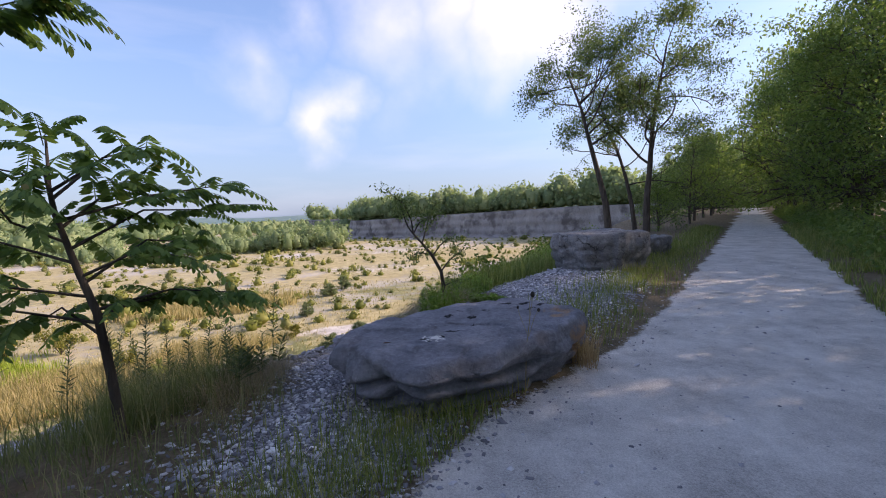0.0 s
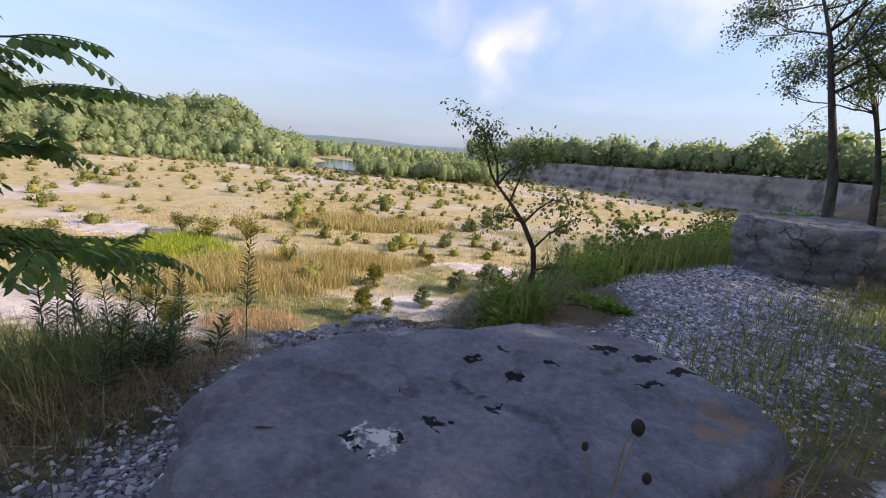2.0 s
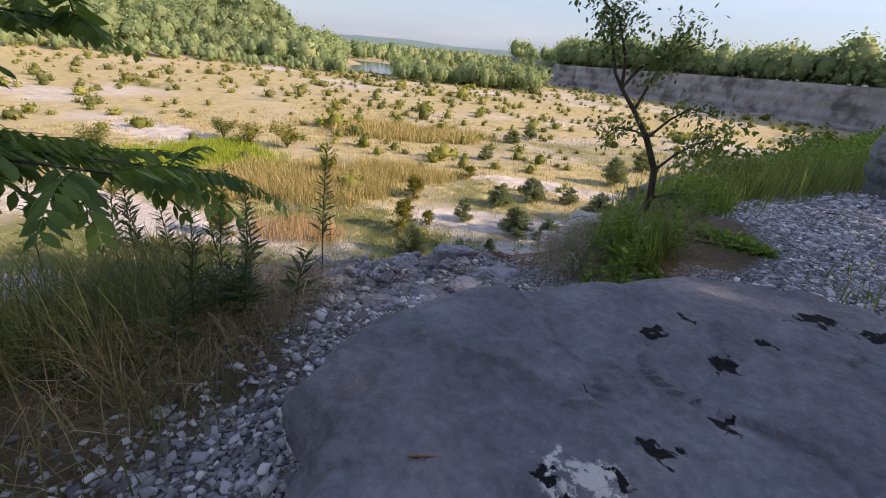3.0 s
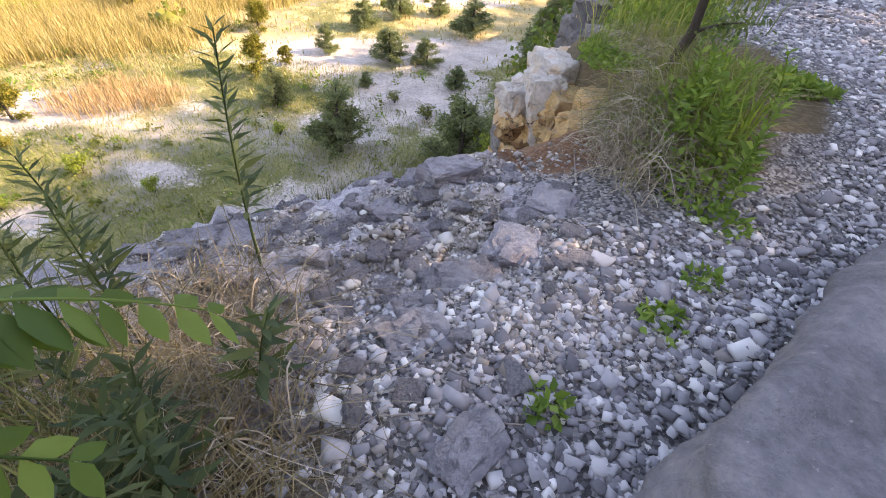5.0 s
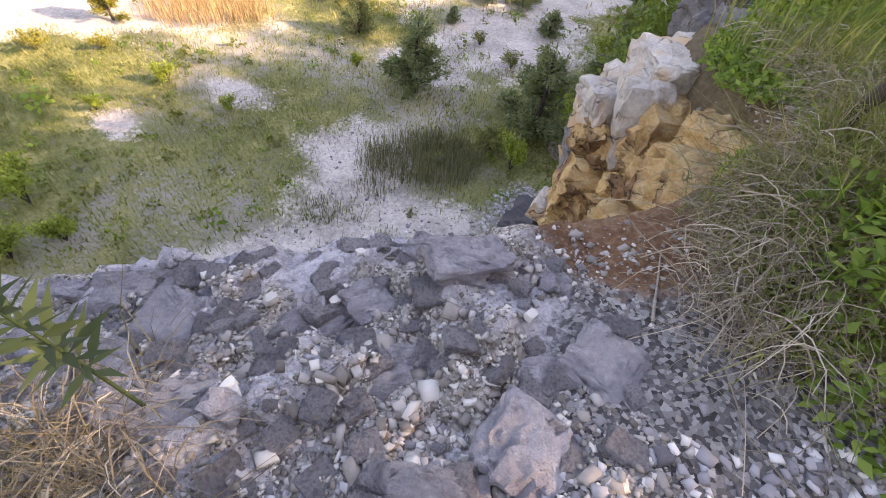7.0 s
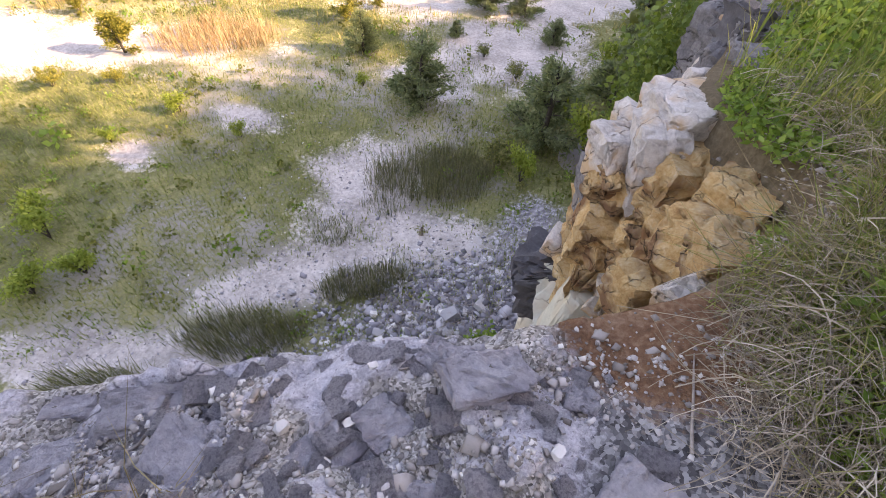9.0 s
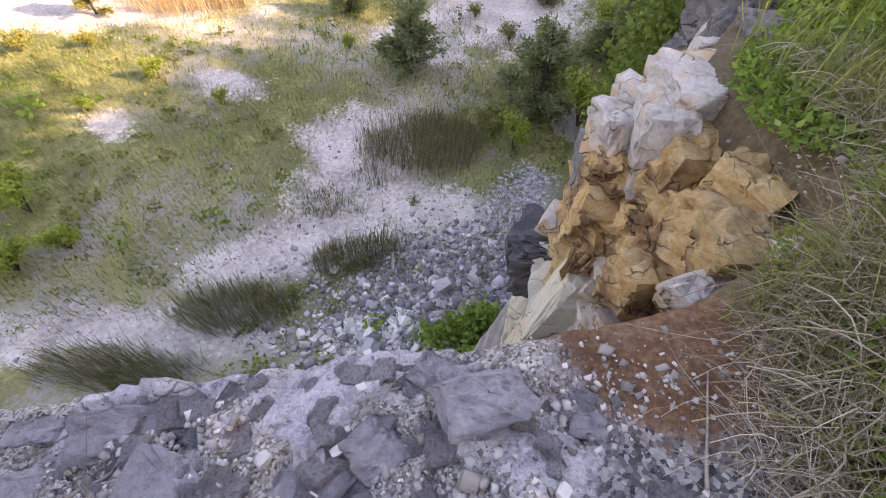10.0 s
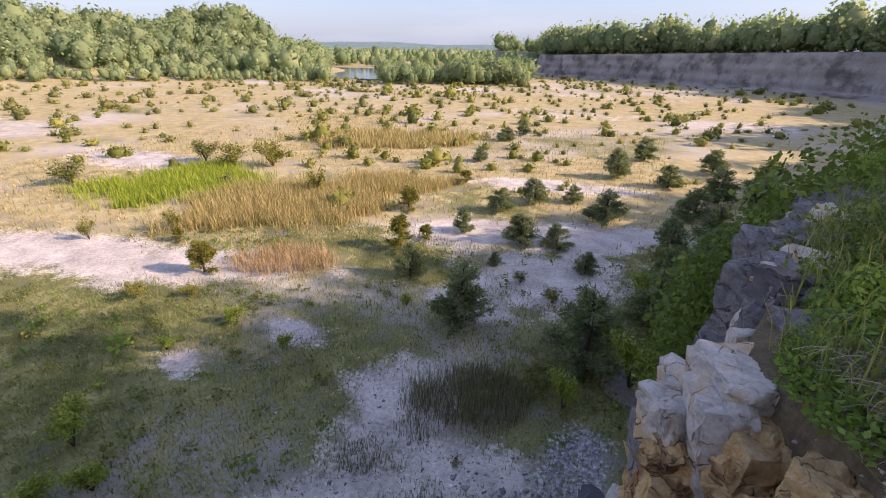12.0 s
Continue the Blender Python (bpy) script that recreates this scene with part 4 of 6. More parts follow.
plates = [block_mesh("rock", 980 + k, (1.0, rr.uniform(0.55, 0.9), rr.uniform(0.25, 0.5)), M_LEDGE, 2, 0.35, 0.35, 1.6) for k in range(12)]
count = 0
while count < 230:
    cx, cy = rr.uniform(-2.7, -0.75), rr.uniform(4.2, 5.75)
    d = float(rim_distance(np.array(cx), np.array(cy)))
    if not 0.06 < d < 1.5 or rr.random() > 1.15 - 0.6 * d:
        continue
    w = rr.uniform(0.012, 0.055)
    ob = new("rock", plates[count % 12])
    ob.matrix_world = pose(cx, cy, on_ground(cx, cy, 0.08 * w), rr.gauss(0, 14), rr.gauss(0, 14), rr.uniform(0, 360)) @ Matrix.Scale(w, 4)
    tagged(ob, "broken bluish grey plate of rock on the ledge", "rock", "broken plates on the ledge")
    count += 1

for k in range(26):
    cx, cy = rr.uniform(-2.3, -1.05), rr.uniform(4.75, 5.7)
    s = rr.uniform(0.008, 0.02)
    ob = new("stone", block_mesh("stone", 950 + k, (s, s * 0.75, s * 0.6), M_PALE_STONE, 2, 0.35, 0.65))
    ob.matrix_world = pose(cx, cy, on_ground(cx, cy, s * 0.35), rr.uniform(-15, 15), rr.uniform(-15, 15), rr.uniform(0, 360))
    tagged(ob, "small white loose stone on the rock ledge", "stone", "white stones on the ledge")

# the broken orange and white outcrop past the notch: one thing, each block a part
outcrop = tagged(new("rock_outcrop"), "broken outcrop of white and rust-orange limestone blocks at the quarry edge", "rock outcrop")
BLOCKS = [  # centre, half size, turn, material
    ((-0.56, 8.0, -0.52), (0.24, 0.28, 0.23), 20, M_WHITE), ((-0.34, 8.2, -0.55), (0.15, 0.18, 0.17), 50, M_WHITE), ((-0.66, 7.76, -0.69), (0.15, 0.23, 0.31), 5, M_WHITE), ((-0.91, 7.87, -0.75), (0.17, 0.17, 0.17), 30, M_WHITE),
    ((-0.82, 7.80, -0.95), (0.20, 0.15, 0.11), 10, M_ORANGE), ((-0.74, 7.73, -1.37), (0.28, 0.27, 0.26), 0, M_ORANGE), ((-0.51, 7.54, -1.21), (0.16, 0.20, 0.25), 25, M_ORANGE),
    ((-0.44, 7.62, -0.95), (0.22, 0.21, 0.20), -20, M_ORANGE), ((-0.27, 7.25, -0.89), (0.28, 0.27, 0.26), 40, M_ORANGE), ((-0.46, 7.68, -0.64), (0.25, 0.23, 0.21), 15, M_ORANGE),
    ((-0.44, 7.46, -1.67), (0.22, 0.28, 0.34), 10, M_WHITE), ((-0.29, 7.15, -1.23), (0.30, 0.28, 0.26), 35, M_ORANGE), ((-0.63, 7.91, -3.17), (0.37, 0.44, 0.50), 5, M_GREEN_SLAB),
    ((-0.35, 7.41, -2.38), (0.34, 0.34, 0.34), 15, M_WHITE), ((-1.00, 8.25, -2.31), (0.15, 0.14, 0.12), -15, M_WHITE), ((-0.98, 8.30, -3.03), (0.34, 0.37, 0.37), 0, M_DARKROCK),
    ((-0.93, 8.20, -1.45), (0.13, 0.22, 0.35), 15, M_LIME2), ((-0.70, 8.20, -4.9), (0.42, 0.5, 1.2), 0, M_GREEN_SLAB), ((-0.5, 8.0, -2.1), (0.45, 0.5, 0.7), 10, M_ORANGE), ((-0.5, 8.25, -1.35), (0.4, 0.4, 0.55), 10, M_WHITE),
    ((-0.70, 7.36, -2.75), (0.32, 0.2, 0.75), 5, M_GREEN_SLAB), ((-0.30, 7.18, -2.3), (0.26, 0.18, 0.5), 25, M_WHITE), ((-0.45, 8.74, -0.56), (0.07, 0.08, 0.09), 10, M_WHITE), ((0.05, 8.65, -0.45), (0.41, 0.33, 0.26), 20, M_LIME2), ((0.0, 9.3, -0.65), (0.41, 0.32, 0.26), 50, M_LIME2), ((-0.15, 9.0, -1.5), (0.4, 0.5, 0.8), 20, M_LIME2),
    ((-0.40, 6.92, -0.60), (0.20, 0.20, 0.24), 30, M_ORANGE), ((-0.42, 6.74, -0.40), (0.14, 0.14, 0.15), 15, M_ORANGE), ((-0.33, 7.14, -0.46), (0.16, 0.17, 0.2), 50, M_ORANGE), ((-0.62, 6.78, -0.90), (0.15, 0.13, 0.16), 20, M_ORANGE), ((-0.50, 6.52, -0.52), (0.13, 0.12, 0.12), 40, M_WHITE), ((-0.30, 6.60, -0.16), (0.06, 0.055, 0.05), 10, M_WHITE),
    ((0.50, 10.87, -0.72), (0.49, 0.49, 0.45), 5, M_LIME2), ((0.08, 10.5, -1.0), (0.31, 0.39, 0.46), 35, M_LIME2), ((1.08, 11.73, -0.60), (0.56, 0.47, 0.38), 15, M_LIME2), ((0.18, 9.85, -0.85), (0.33, 0.31, 0.28), 15, M_LIME2), ((-0.10, 9.62, -1.05), (0.15, 0.2, 0.25), 15, M_WHITE), ((0.45, 11.9, -1.3), (0.35, 0.45, 0.6), 15, M_LIME2), ((0.3, 10.2, -2.2), (0.5, 0.8, 1.1), 30, M_LIME2),
]
for k, (c, h, t, mt) in enumerate(BLOCKS):
    ob = part("block", block_mesh("block", 300 + k, tuple(a * (0.85 if mt is M_LIME2 else 1.02) for a in h), mt, 8, 0.16 if mt is M_WHITE else 0.08 if mt is M_GREEN_SLAB else 0.21, 0.24, 4.2 if mt is M_WHITE else 5.0), outcrop)
    ob.matrix_local = pose(*c, rr.uniform(-12, 12), rr.uniform(-12, 12), t)

# smaller broken pieces in the joints of the outcrop
for k in range(60):
    c, h, t, mt = BLOCKS[rr.randrange(4, 13)]
    s = rr.uniform(0.03, 0.12)
    a = rr.uniform(0, 6.28)
    ob = part("block", block_mesh("block", 700 + k, (s, s * rr.uniform(0.6, 1), s * rr.uniform(0.5, 1)), rr.choice((mt, mt, M_ORANGE)), 3, 0.3, 0.28, 14.0), outcrop)
    ob.matrix_local = pose(c[0] - h[0] * 0.6 + rr.uniform(-0.1, 0.15), c[1] - h[1] * 0.95, c[2] + rr.uniform(-1, 1) * h[2], rr.uniform(0, 90), rr.uniform(0, 90), rr.uniform(0, 360))

# grey ledges and loose blocks down the wall beyond
for k in range(64):
    f = rr.random()
    x, y = -0.2 + 1.6 * f + 0.25 * f * f, 8.9 + 4.2 * f
    off = rr.uniform(-0.05, 0.45)
    x, y = x - 0.92 * off, y + 0.38 * off
    s = rr.uniform(0.08, 0.26) * (1 + 0.5 * f)
    ob = part("block", block_mesh("block", 1200 + k, (s, s * rr.uniform(0.6, 1), s * rr.uniform(0.35, 0.7)), rr.choice((M_LIME2, M_LIME2, M_LIME2, M_DARKROCK, M_WHITE)), 3, 0.35, 0.28, 8.0), outcrop)
    ob.matrix_local = pose(x, y, max(on_ground(x, y), -3.4) + rr.uniform(-0.05, 0.1), rr.uniform(-15, 15), rr.uniform(-15, 15), rr.uniform(0, 180))

# rubble below the ledge
pile = tagged(new("rubble_pile"), "heap of pale broken limestone rubble under the ledge", "rubble")
rubble = [block_mesh("stone", 500 + k, (1, rr.uniform(0.55, 0.9), rr.uniform(0.35, 0.6)), M_PALE_STONE, 2, 0.22, 0.22, 1.2) for k in range(8)]
for k in range(260):
    f = rr.random()
    cx, cy = (rr.gauss(-4.7, 1.15), rr.gauss(9.2, 0.85)) if f < 0.8 else (rr.gauss(-3.0, 1.6), rr.gauss(11.2, 1.2))
    s = min(0.26, 0.04 + rr.gammavariate(2, 0.034))
    ob = part("stone", rubble[k % 8], pile)
    ob.matrix_local = pose(cx, cy, float(floor_z(np.array(cx), np.array(cy))) + s * 0.35, rr.uniform(0, 40), rr.uniform(0, 40), rr.uniform(0, 360)) @ Matrix.Scale(s, 4)
x, y = rng.normal(-4.2, 1.9, 2600), rng.normal(9.9, 1.5, 2600)
size = rng.gamma(2.0, 0.035, len(x)) + 0.03
soup = Soup().add(*stone_soup(np.stack([x, y, floor_z(x, y) + size * 0.15], 1), size, rng))
x, y = scatter(rng, 24000, -16, 0, 5, 24, lambda x, y: np.clip(sand_field(x, y) * 0.5, 0.03, 1) * (rim_distance(x, y) < -1.5))
size = rng.gamma(1.5, 0.018, len(x)) + 0.015
soup.add(*stone_soup(np.stack([x, y, floor_z(x, y) + size * 0.1], 1), size, rng))
tagged(new("scree", soup.mesh("scree", M_STONE)), "small scattered stones on the quarry floor", "stones", kind="stuff")


x, y = rng.normal(-2.7, 1.25, 4200), rng.normal(11.9, 1.2, 4200)
size = rng.gamma(2.0, 0.05, len(x)) + 0.03
soup = Soup().add(*stone_soup(np.stack([x, y, floor_z(x, y) + size * 0.15], 1), size, rng, 0.4))
tagged(new("scree", soup.mesh("dark scree", M_SLATE)), "dark angular flakes of rock at the wall foot", "stones", kind="stuff")


# ---- trees ----
def grow(rng, base, direction, length, radius, depth, out, tips, spread=0.7, wander=0.12, up=0.15, kids=(3, 5), ratio=0.62):
    """Limbs of a tree: tapered wandering tubes that fork; collects tubes and twig ends."""
    n = 7 if depth else 5
    p, d = np.array(base, float), unit(np.array(direction, float))
    pts = [p]
    for _ in range(n):
        d = unit(d + rng.normal(0, wander, 3) + np.array([0, 0, up * 0.3]))
        p = p + d * length / n
        pts.append(p)
    radii = np.linspace(radius, radius * (0.45 if depth else 0.25), len(pts))
    out.append((pts, radii))
    if depth == 0:
        tips.append((np.array(pts), d))
        return
    for k in range(rng.randint(*kids)):
        f = rng.uniform(0.35, 1.0)
        i = min(n - 1, int(f * n))
        side = unit(np.cross(d, rng.normal(0, 1, 3)))
        grow(rng, pts[i + 1], unit(d * (1 - spread * 0.5) + side * spread + np.array([0, 0, up])), length * ratio * rng.uniform(0.75, 1.2), radii[i + 1] * 0.62, depth - 1, out, tips, spread, wander * 1.2, up, kids, ratio)


def tree_meshes(seed, height, radius, leaf, per_twig, size, depth=3, spread=0.75, bark=None, trunk=0.45, lean=(0, 0), kids=(3, 6), up=0.15, cluster=0.35, limbs=None):
    """Trunk-and-limbs mesh and a crown of single leaves."""
    rng = np.random.RandomState(seed)
    out, tips = [], []
    tl = height * trunk
    p, d = np.zeros(3), np.array([lean[0], lean[1], 1.0])
    pts = [p]
    for k in range(9):
        d = unit(d + rng.normal(0, 0.05, 3) * np.array([1, 1, 0.2]))
        p = p + d * height * 0.82 / 9
        pts.append(p)
    out.append((pts, np.linspace(radius, radius * 0.18, 10)))
    for k in range(limbs or int(9 + height)):
        f = rng.uniform(trunk, 1.0)
        i = min(8, int(f * 9))
        a = rng.uniform(0, 6.28)
        side = np.array([math.cos(a), math.sin(a), rng.uniform(0.05, 0.7)])
        ln = height * 0.30 * (1.25 - 0.75 * (f - trunk) / (1 - trunk)) * rng.uniform(0.7, 1.2)
        grow(rng, pts[i] + (pts[i + 1] - pts[i]) * (f * 9 - i), side, ln, radius * 0.38 * (1.2 - f * 0.7), depth - 1, out, tips, spread, 0.14, up, kids)
    wood = Soup()
    for q, r in out:
        wood.add(*tube(q, r, 6 if r[0] > 0.05 else 3))
    P = []
    for q, d in tips:
        t = rng.uniform(0.1, 1.0, per_twig)
        i = np.minimum((t * (len(q) - 1)).astype(int), len(q) - 2)
        base = q[i] + (q[i + 1] - q[i]) * (t * (len(q) - 1) - i)[:, None]
        P.append(base + rng.normal(0, cluster, (per_twig, 3)) * np.array([1, 1, 0.6]))
    P = np.concatenate(P)
    n = len(P)
    D = unit(rng.normal(0, 1, (n, 3)) + np.array([0, 0, -0.25]))
    N = unit(rng.normal(0, 0.6, (n, 3)) + np.array([0, 0, 1.0]))
    L = size * rng.uniform(0.6, 1.3, n)
    crown = Soup().add(*kites(P, D, N, L, L * 0.5))
    return wood.mesh("trunk", bark or M_BARK, True), crown.mesh("crown", leaf)


def tree(name, wood, crown, m, label, group=""):
    t = new(name)
    part("trunk", wood, t)
    part("crown", crown, t)
    t.matrix_world = m
    return tagged(t, label, "tree", group)


# two locusts and a companion beside the track
for k, (x, y, h, ln, r) in enumerate(((8.0, 22.2, 10.6, (-0.11, 0.0), 0.19), (9.95, 22.4, 11.0, (-0.01, 0.0), 0.18), (9.7, 23.1, 8.8, (-0.15, 0.0), 0.13))):
    w, c = tree_meshes(70 + k, h, r, L_LOCUST, 80, 0.12, 3, 0.8, None, (0.46, 0.28, 0.30)[k], ln, (3, 5), 0.1, 0.20, 14)
    tree("locust_tree", w, c, pose(x, y, float(plateau(x, y)) - 0.05), "slender black locust with open crown on the verge", "locusts on the verge")

# woods along the other side of the track
kinds = [tree_meshes(90 + k, 12 + 1.5 * k, 0.2, L_WOOD, 46, 0.29, 2, 0.8, None, 0.10, (0.02 * k, -0.03), (4, 6), 0.1, 0.42, 27) for k in range(3)]
kinds.append(tree_meshes(97, 11.5, 0.17, L_WOOD, 115, 0.15, 2, 0.8, None, 0.10, (-0.02, -0.03), (4, 6), 0.1, 0.36, 27))
rr = random.Random(9)
first = [None] * 4


def plant(kind, x, y, s, z=None):
    m = pose(x, y, (float(plateau(x, y)) if z is None else z) - 0.1, 0, 0, rr.uniform(0, 360)) @ Matrix.Scale(s, 4)
    if first[kind] is None:
        first[kind] = tree("woodland_tree", *kinds[kind], m, "leafy broad-crowned tree in the dark wood by the track", "wood beside the track")
    else:
        ob = copy_thing(first[kind], m)
        ob.scale = (s, s, s)


k = 0
for u in np.arange(-18, 112, 4.4):
    for v in (5.6, 11.0):
        if v > 7 and (u > 45 or u < -8):
            continue
        uu, vv = u + rr.uniform(-1.2, 1.2), v + rr.uniform(-0.6, 1.2) + max(0, (u - 20) * 0.0)
        x, y = U * uu + V * vv
        plant(3 if v < 6 and -10 < u < 26 else k % 3, x, y, rr.uniform(0.8, 1.1) * (0.78 if v < 6 else 1.2))
        k += 1
for u, v, s in ((24, 4.9, 0.95), (27.5, 4.4, 1.0), (31, 4.2, 1.05), (35.5, 3.9, 1.1), (40, 3.8, 1.1), (45, 3.7, 1.1), (51, 3.6, 1.15), (58, 3.5, 1.15), (66, 3.4, 1.15), (76, 3.2, 1.2)):
    x, y = U * u + V * v
    plant(3 if u < 42 else k % 3, x, y, s)
    k += 1
for u, v, s in ((34, -3.2, 0.45), (40, -3.5, 0.6), (47, -3.4, 0.6), (54, -3.2, 0.7), (62, -3.5, 0.75), (72, -4.0, 0.8), (84, -4, 0.8), (98, -4, 0.9), (112, 0.5, 0.9), (118, -2, 0.9), (30, -4.5, 0.3), (26.5, -4.0, 0.25)):
    x, y = U * u + V * v
    plant(k % 3, x, y, s)
    k += 1

# undergrowth along the wood's edge
rng = np.random.RandomState(14)
soup = Soup()
uu = rng.uniform(-12, 60, 26000)
vv = 2.0 + rng.gamma(2.0, 0.65, 26000)
xy = uu[:, None] * U + vv[:, None] * V
hh = np.clip((vv - 1.7) * 0.9, 0.15, 2.2) * (0.7 + 0.5 * smooth_noise(xy[:, 0], xy[:, 1], 0.5, 3, 71))
P = np.stack([xy[:, 0], xy[:, 1], plateau(xy[:, 0], xy[:, 1]) + rng.uniform(0.02, 1, 26000) * hh], 1)
L = rng.uniform(0.08, 0.2, 26000)
soup.add(*kites(P, rng.normal(0, 1, (26000, 3)), rng.normal(0, 0.5, (26000, 3)) + np.array([0, 0, 1]), L, L * 0.5))
tagged(new("undergrowth", soup.mesh("undergrowth", L_WOOD)), "dense dark green undergrowth at the wood edge", "undergrowth", kind="stuff")


# distant woods: crowns of leaf clumps
def far_crowns(rng, X, Y, Z, H, R, per, leaf=1.0, low=0.46, core_size=1.0):
    soup = Soup()
    n = len(X)
    c = np.stack([X, Y, Z], 1)[:, None]
    # knobbly inner mass, hidden under the leaves
    th, ph = np.meshgrid(np.radians((8, 48, 90, 132, 172)), np.arange(6) * np.pi / 3, indexing="ij")
    ball = np.stack([np.sin(th) * np.cos(ph), np.sin(th) * np.sin(ph), np.cos(th)], -1).reshape(1, 30, 3)
    core = c + ball * rng.uniform(0.4, 0.86, (n, 30, 1)) * core_size * np.stack([R, R, H * 0.5], 1)[:, None] + np.stack([0 * H, 0 * H, H * low], 1)[:, None]
    ring = np.array([(a * 6 + b, a * 6 + (b + 1) % 6, a * 6 + 6 + (b + 1) % 6, a * 6 + 6 + b) for a in range(4) for b in range(6)])
    if core_size:
        soup.add(core.reshape(-1, 3), (np.arange(n)[:, None, None] * 30 + ring[None]).reshape(-1, 4))
    d = unit(rng.normal(0, 1, (n, per, 3)))
    rad = rng.uniform(0.5, 1.08, (n, per, 1)) ** 0.6
    P = c + d * rad * np.stack([R, R, H * 0.5], 1)[:, None] + np.stack([0 * H, 0 * H, H * low], 1)[:, None]
    P = P.reshape(-1, 3)
    L = np.repeat(R, per) * rng.uniform(0.11, 0.27, n * per) * leaf
    soup.add(*kites(P, rng.normal(0, 1, (n * per, 3)), d.reshape(-1, 3) + rng.normal(0, 0.35, (n * per, 3)), L, L * 0.8))
    return soup


rng = np.random.RandomState(20)


def far_wood(name, X, Y, Z, h0, h1, per, mat, label, r0=0.34, r1=0.52):
    n = len(X)
    H = rng.uniform(h0, h1, n) * (0.95 + 0.55 * smooth_noise(X, Y, 0.06, 3, 77))
    ob = new(name, far_crowns(rng, X, Y, Z, H, H * rng.uniform(r0, r1, n), per).mesh(name, mat))
    return tagged(ob, label, "trees", kind="stuff")


line = RIM[26:37]
seg = rng.randint(0, len(line) - 1, 800)
f = rng.uniform(0, 1, 800)[:, None]
q = line[seg] * (1 - f) + line[seg + 1] * f
d = line[seg + 1] - line[seg]
nn = unit(np.stack([d[:, 1], -d[:, 0]], 1))
q = q + nn * (rng.gamma(1.5, 9, 800) + 2)[:, None]
k = rim_distance(q[:, 0], q[:, 1]) > 1.5
q = q[k]
far_wood("distant_wood", q[:, 0], q[:, 1], plateau(q[:, 0], q[:, 1]) - 0.5, 5, 18, 110, L_FAR_HAZED, "sunlit green wood, paled for haze, along the top of the far wall")
X, Y = rng.uniform(-420, -150, 2600), rng.uniform(20, 330, 2600)
a, r = np.degrees(np.arctan2(X, Y)), np.hypot(X, Y)
k = (r > 225) & (r < 420) & (a < -37.5) & (a > -95)
far_wood("distant_wood", X[k], Y[k], floor_z(X[k], Y[k]) - 0.5, 7, 14, 120, L_FAR_HAZED, "green wooded hill beyond the quarry floor", 0.36, 0.52)
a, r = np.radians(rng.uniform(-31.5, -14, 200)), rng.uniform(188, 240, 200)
far_wood("distant_wood", np.sin(a) * r, np.cos(a) * r, np.full(200, FLOOR), 6, 11, 130, L_FAR_HAZED, "bright green thicket, paled for haze, beside the lake")
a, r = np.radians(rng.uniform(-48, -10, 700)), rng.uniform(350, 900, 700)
far_wood("distant_wood", np.sin(a) * r, np.cos(a) * r, np.full(700, FLOOR), 8, 14, 50, L_FAR_HAZED, "low green woods beyond the lake", 0.35, 0.5)
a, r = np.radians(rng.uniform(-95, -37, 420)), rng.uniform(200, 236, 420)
far_wood("distant_wood", np.sin(a) * r, np.cos(a) * r, floor_z(np.sin(a) * r, np.cos(a) * r) - 0.3, 3.5, 7, 90, L_FAR_HAZED, "scrub paled to light green for haze at the foot of the hill")


# ---- pines and shrubs of the quarry floor ----
def pine_meshes(seed, leaf, per=6000):
    rng = np.random.RandomState(seed)
    wood = Soup().add(*tube([(0, 0, 0), (0.02, 0, 0.5), (0, 0.02, 1.0)], [0.035, 0.025, 0.006], 6))
    P, D = [], []
    for k in range(46):
        z = rng.uniform(0.04, 0.96)
        a = rng.uniform(0, 6.28)
        ln = (0.44 * (1 - z) ** 0.75 + 0.06) * rng.uniform(0.75, 1.15)
        d = np.array([math.cos(a), math.sin(a), 0.28])
        wood.add(*tube([(0, 0, z), tuple(d * ln * 0.5 + np.array([0, 0, z])), tuple(d * ln + np.array([0, 0, z + 0.04]))], [0.010, 0.006, 0.002], 4))
        m = int(per / 46 * (0.5 + ln * 2))
        t = rng.uniform(0.2, 1.0, m)
        P.append(np.array([0, 0, z]) + d * ln * t[:, None] + rng.normal(0, 0.035, (m, 3)))
        D.append(d + rng.normal(0, 0.75, (m, 3)))
    P, D = np.concatenate(P), np.concatenate(D)
    L = rng.uniform(0.04, 0.085, len(P))
    return wood.mesh("trunk", M_BARK, True), Soup().add(*kites(P, D, rng.normal(0, 1, (len(P), 3)), L, L * 0.30)).mesh("crown", leaf)


def shrub_meshes(seed, leaf, n=700, tall=1.0):
    """A rounded leafy shrub with several stems, one metre high."""
    rng = np.random.RandomState(seed)
    wood, P = Soup(), []
    for k in range(11):
        a, o = rng.uniform(0, 6.28), rng.uniform(0.1, 0.5)
        tip = np.array([math.cos(a) * o, math.sin(a) * o, tall * rng.uniform(0.5, 1.0)])
        mid = tip * np.array([0.4, 0.4, 0.55])
        wood.add(*tube([(0, 0, 0), tuple(mid), tuple(tip)], [0.014, 0.009, 0.003], 4))
        m = n // 11
        t = rng.uniform(0.25, 1.05, m)[:, None]
        P.append(mid * (1 - t) + tip * t + rng.normal(0, 0.085, (m, 3)))
    P = np.concatenate(P)
    P[:, 2] = np.maximum(P[:, 2], 0.02)
    L = rng.uniform(0.05, 0.12, len(P))
    return wood.mesh("stem", M_BARK, True), Soup().add(*kites(P, rng.normal(0, 1, P.shape), rng.normal(0, 0.6, P.shape) + np.array([0, 0, 1]), L, L * 0.5)).mesh("foliage", leaf)


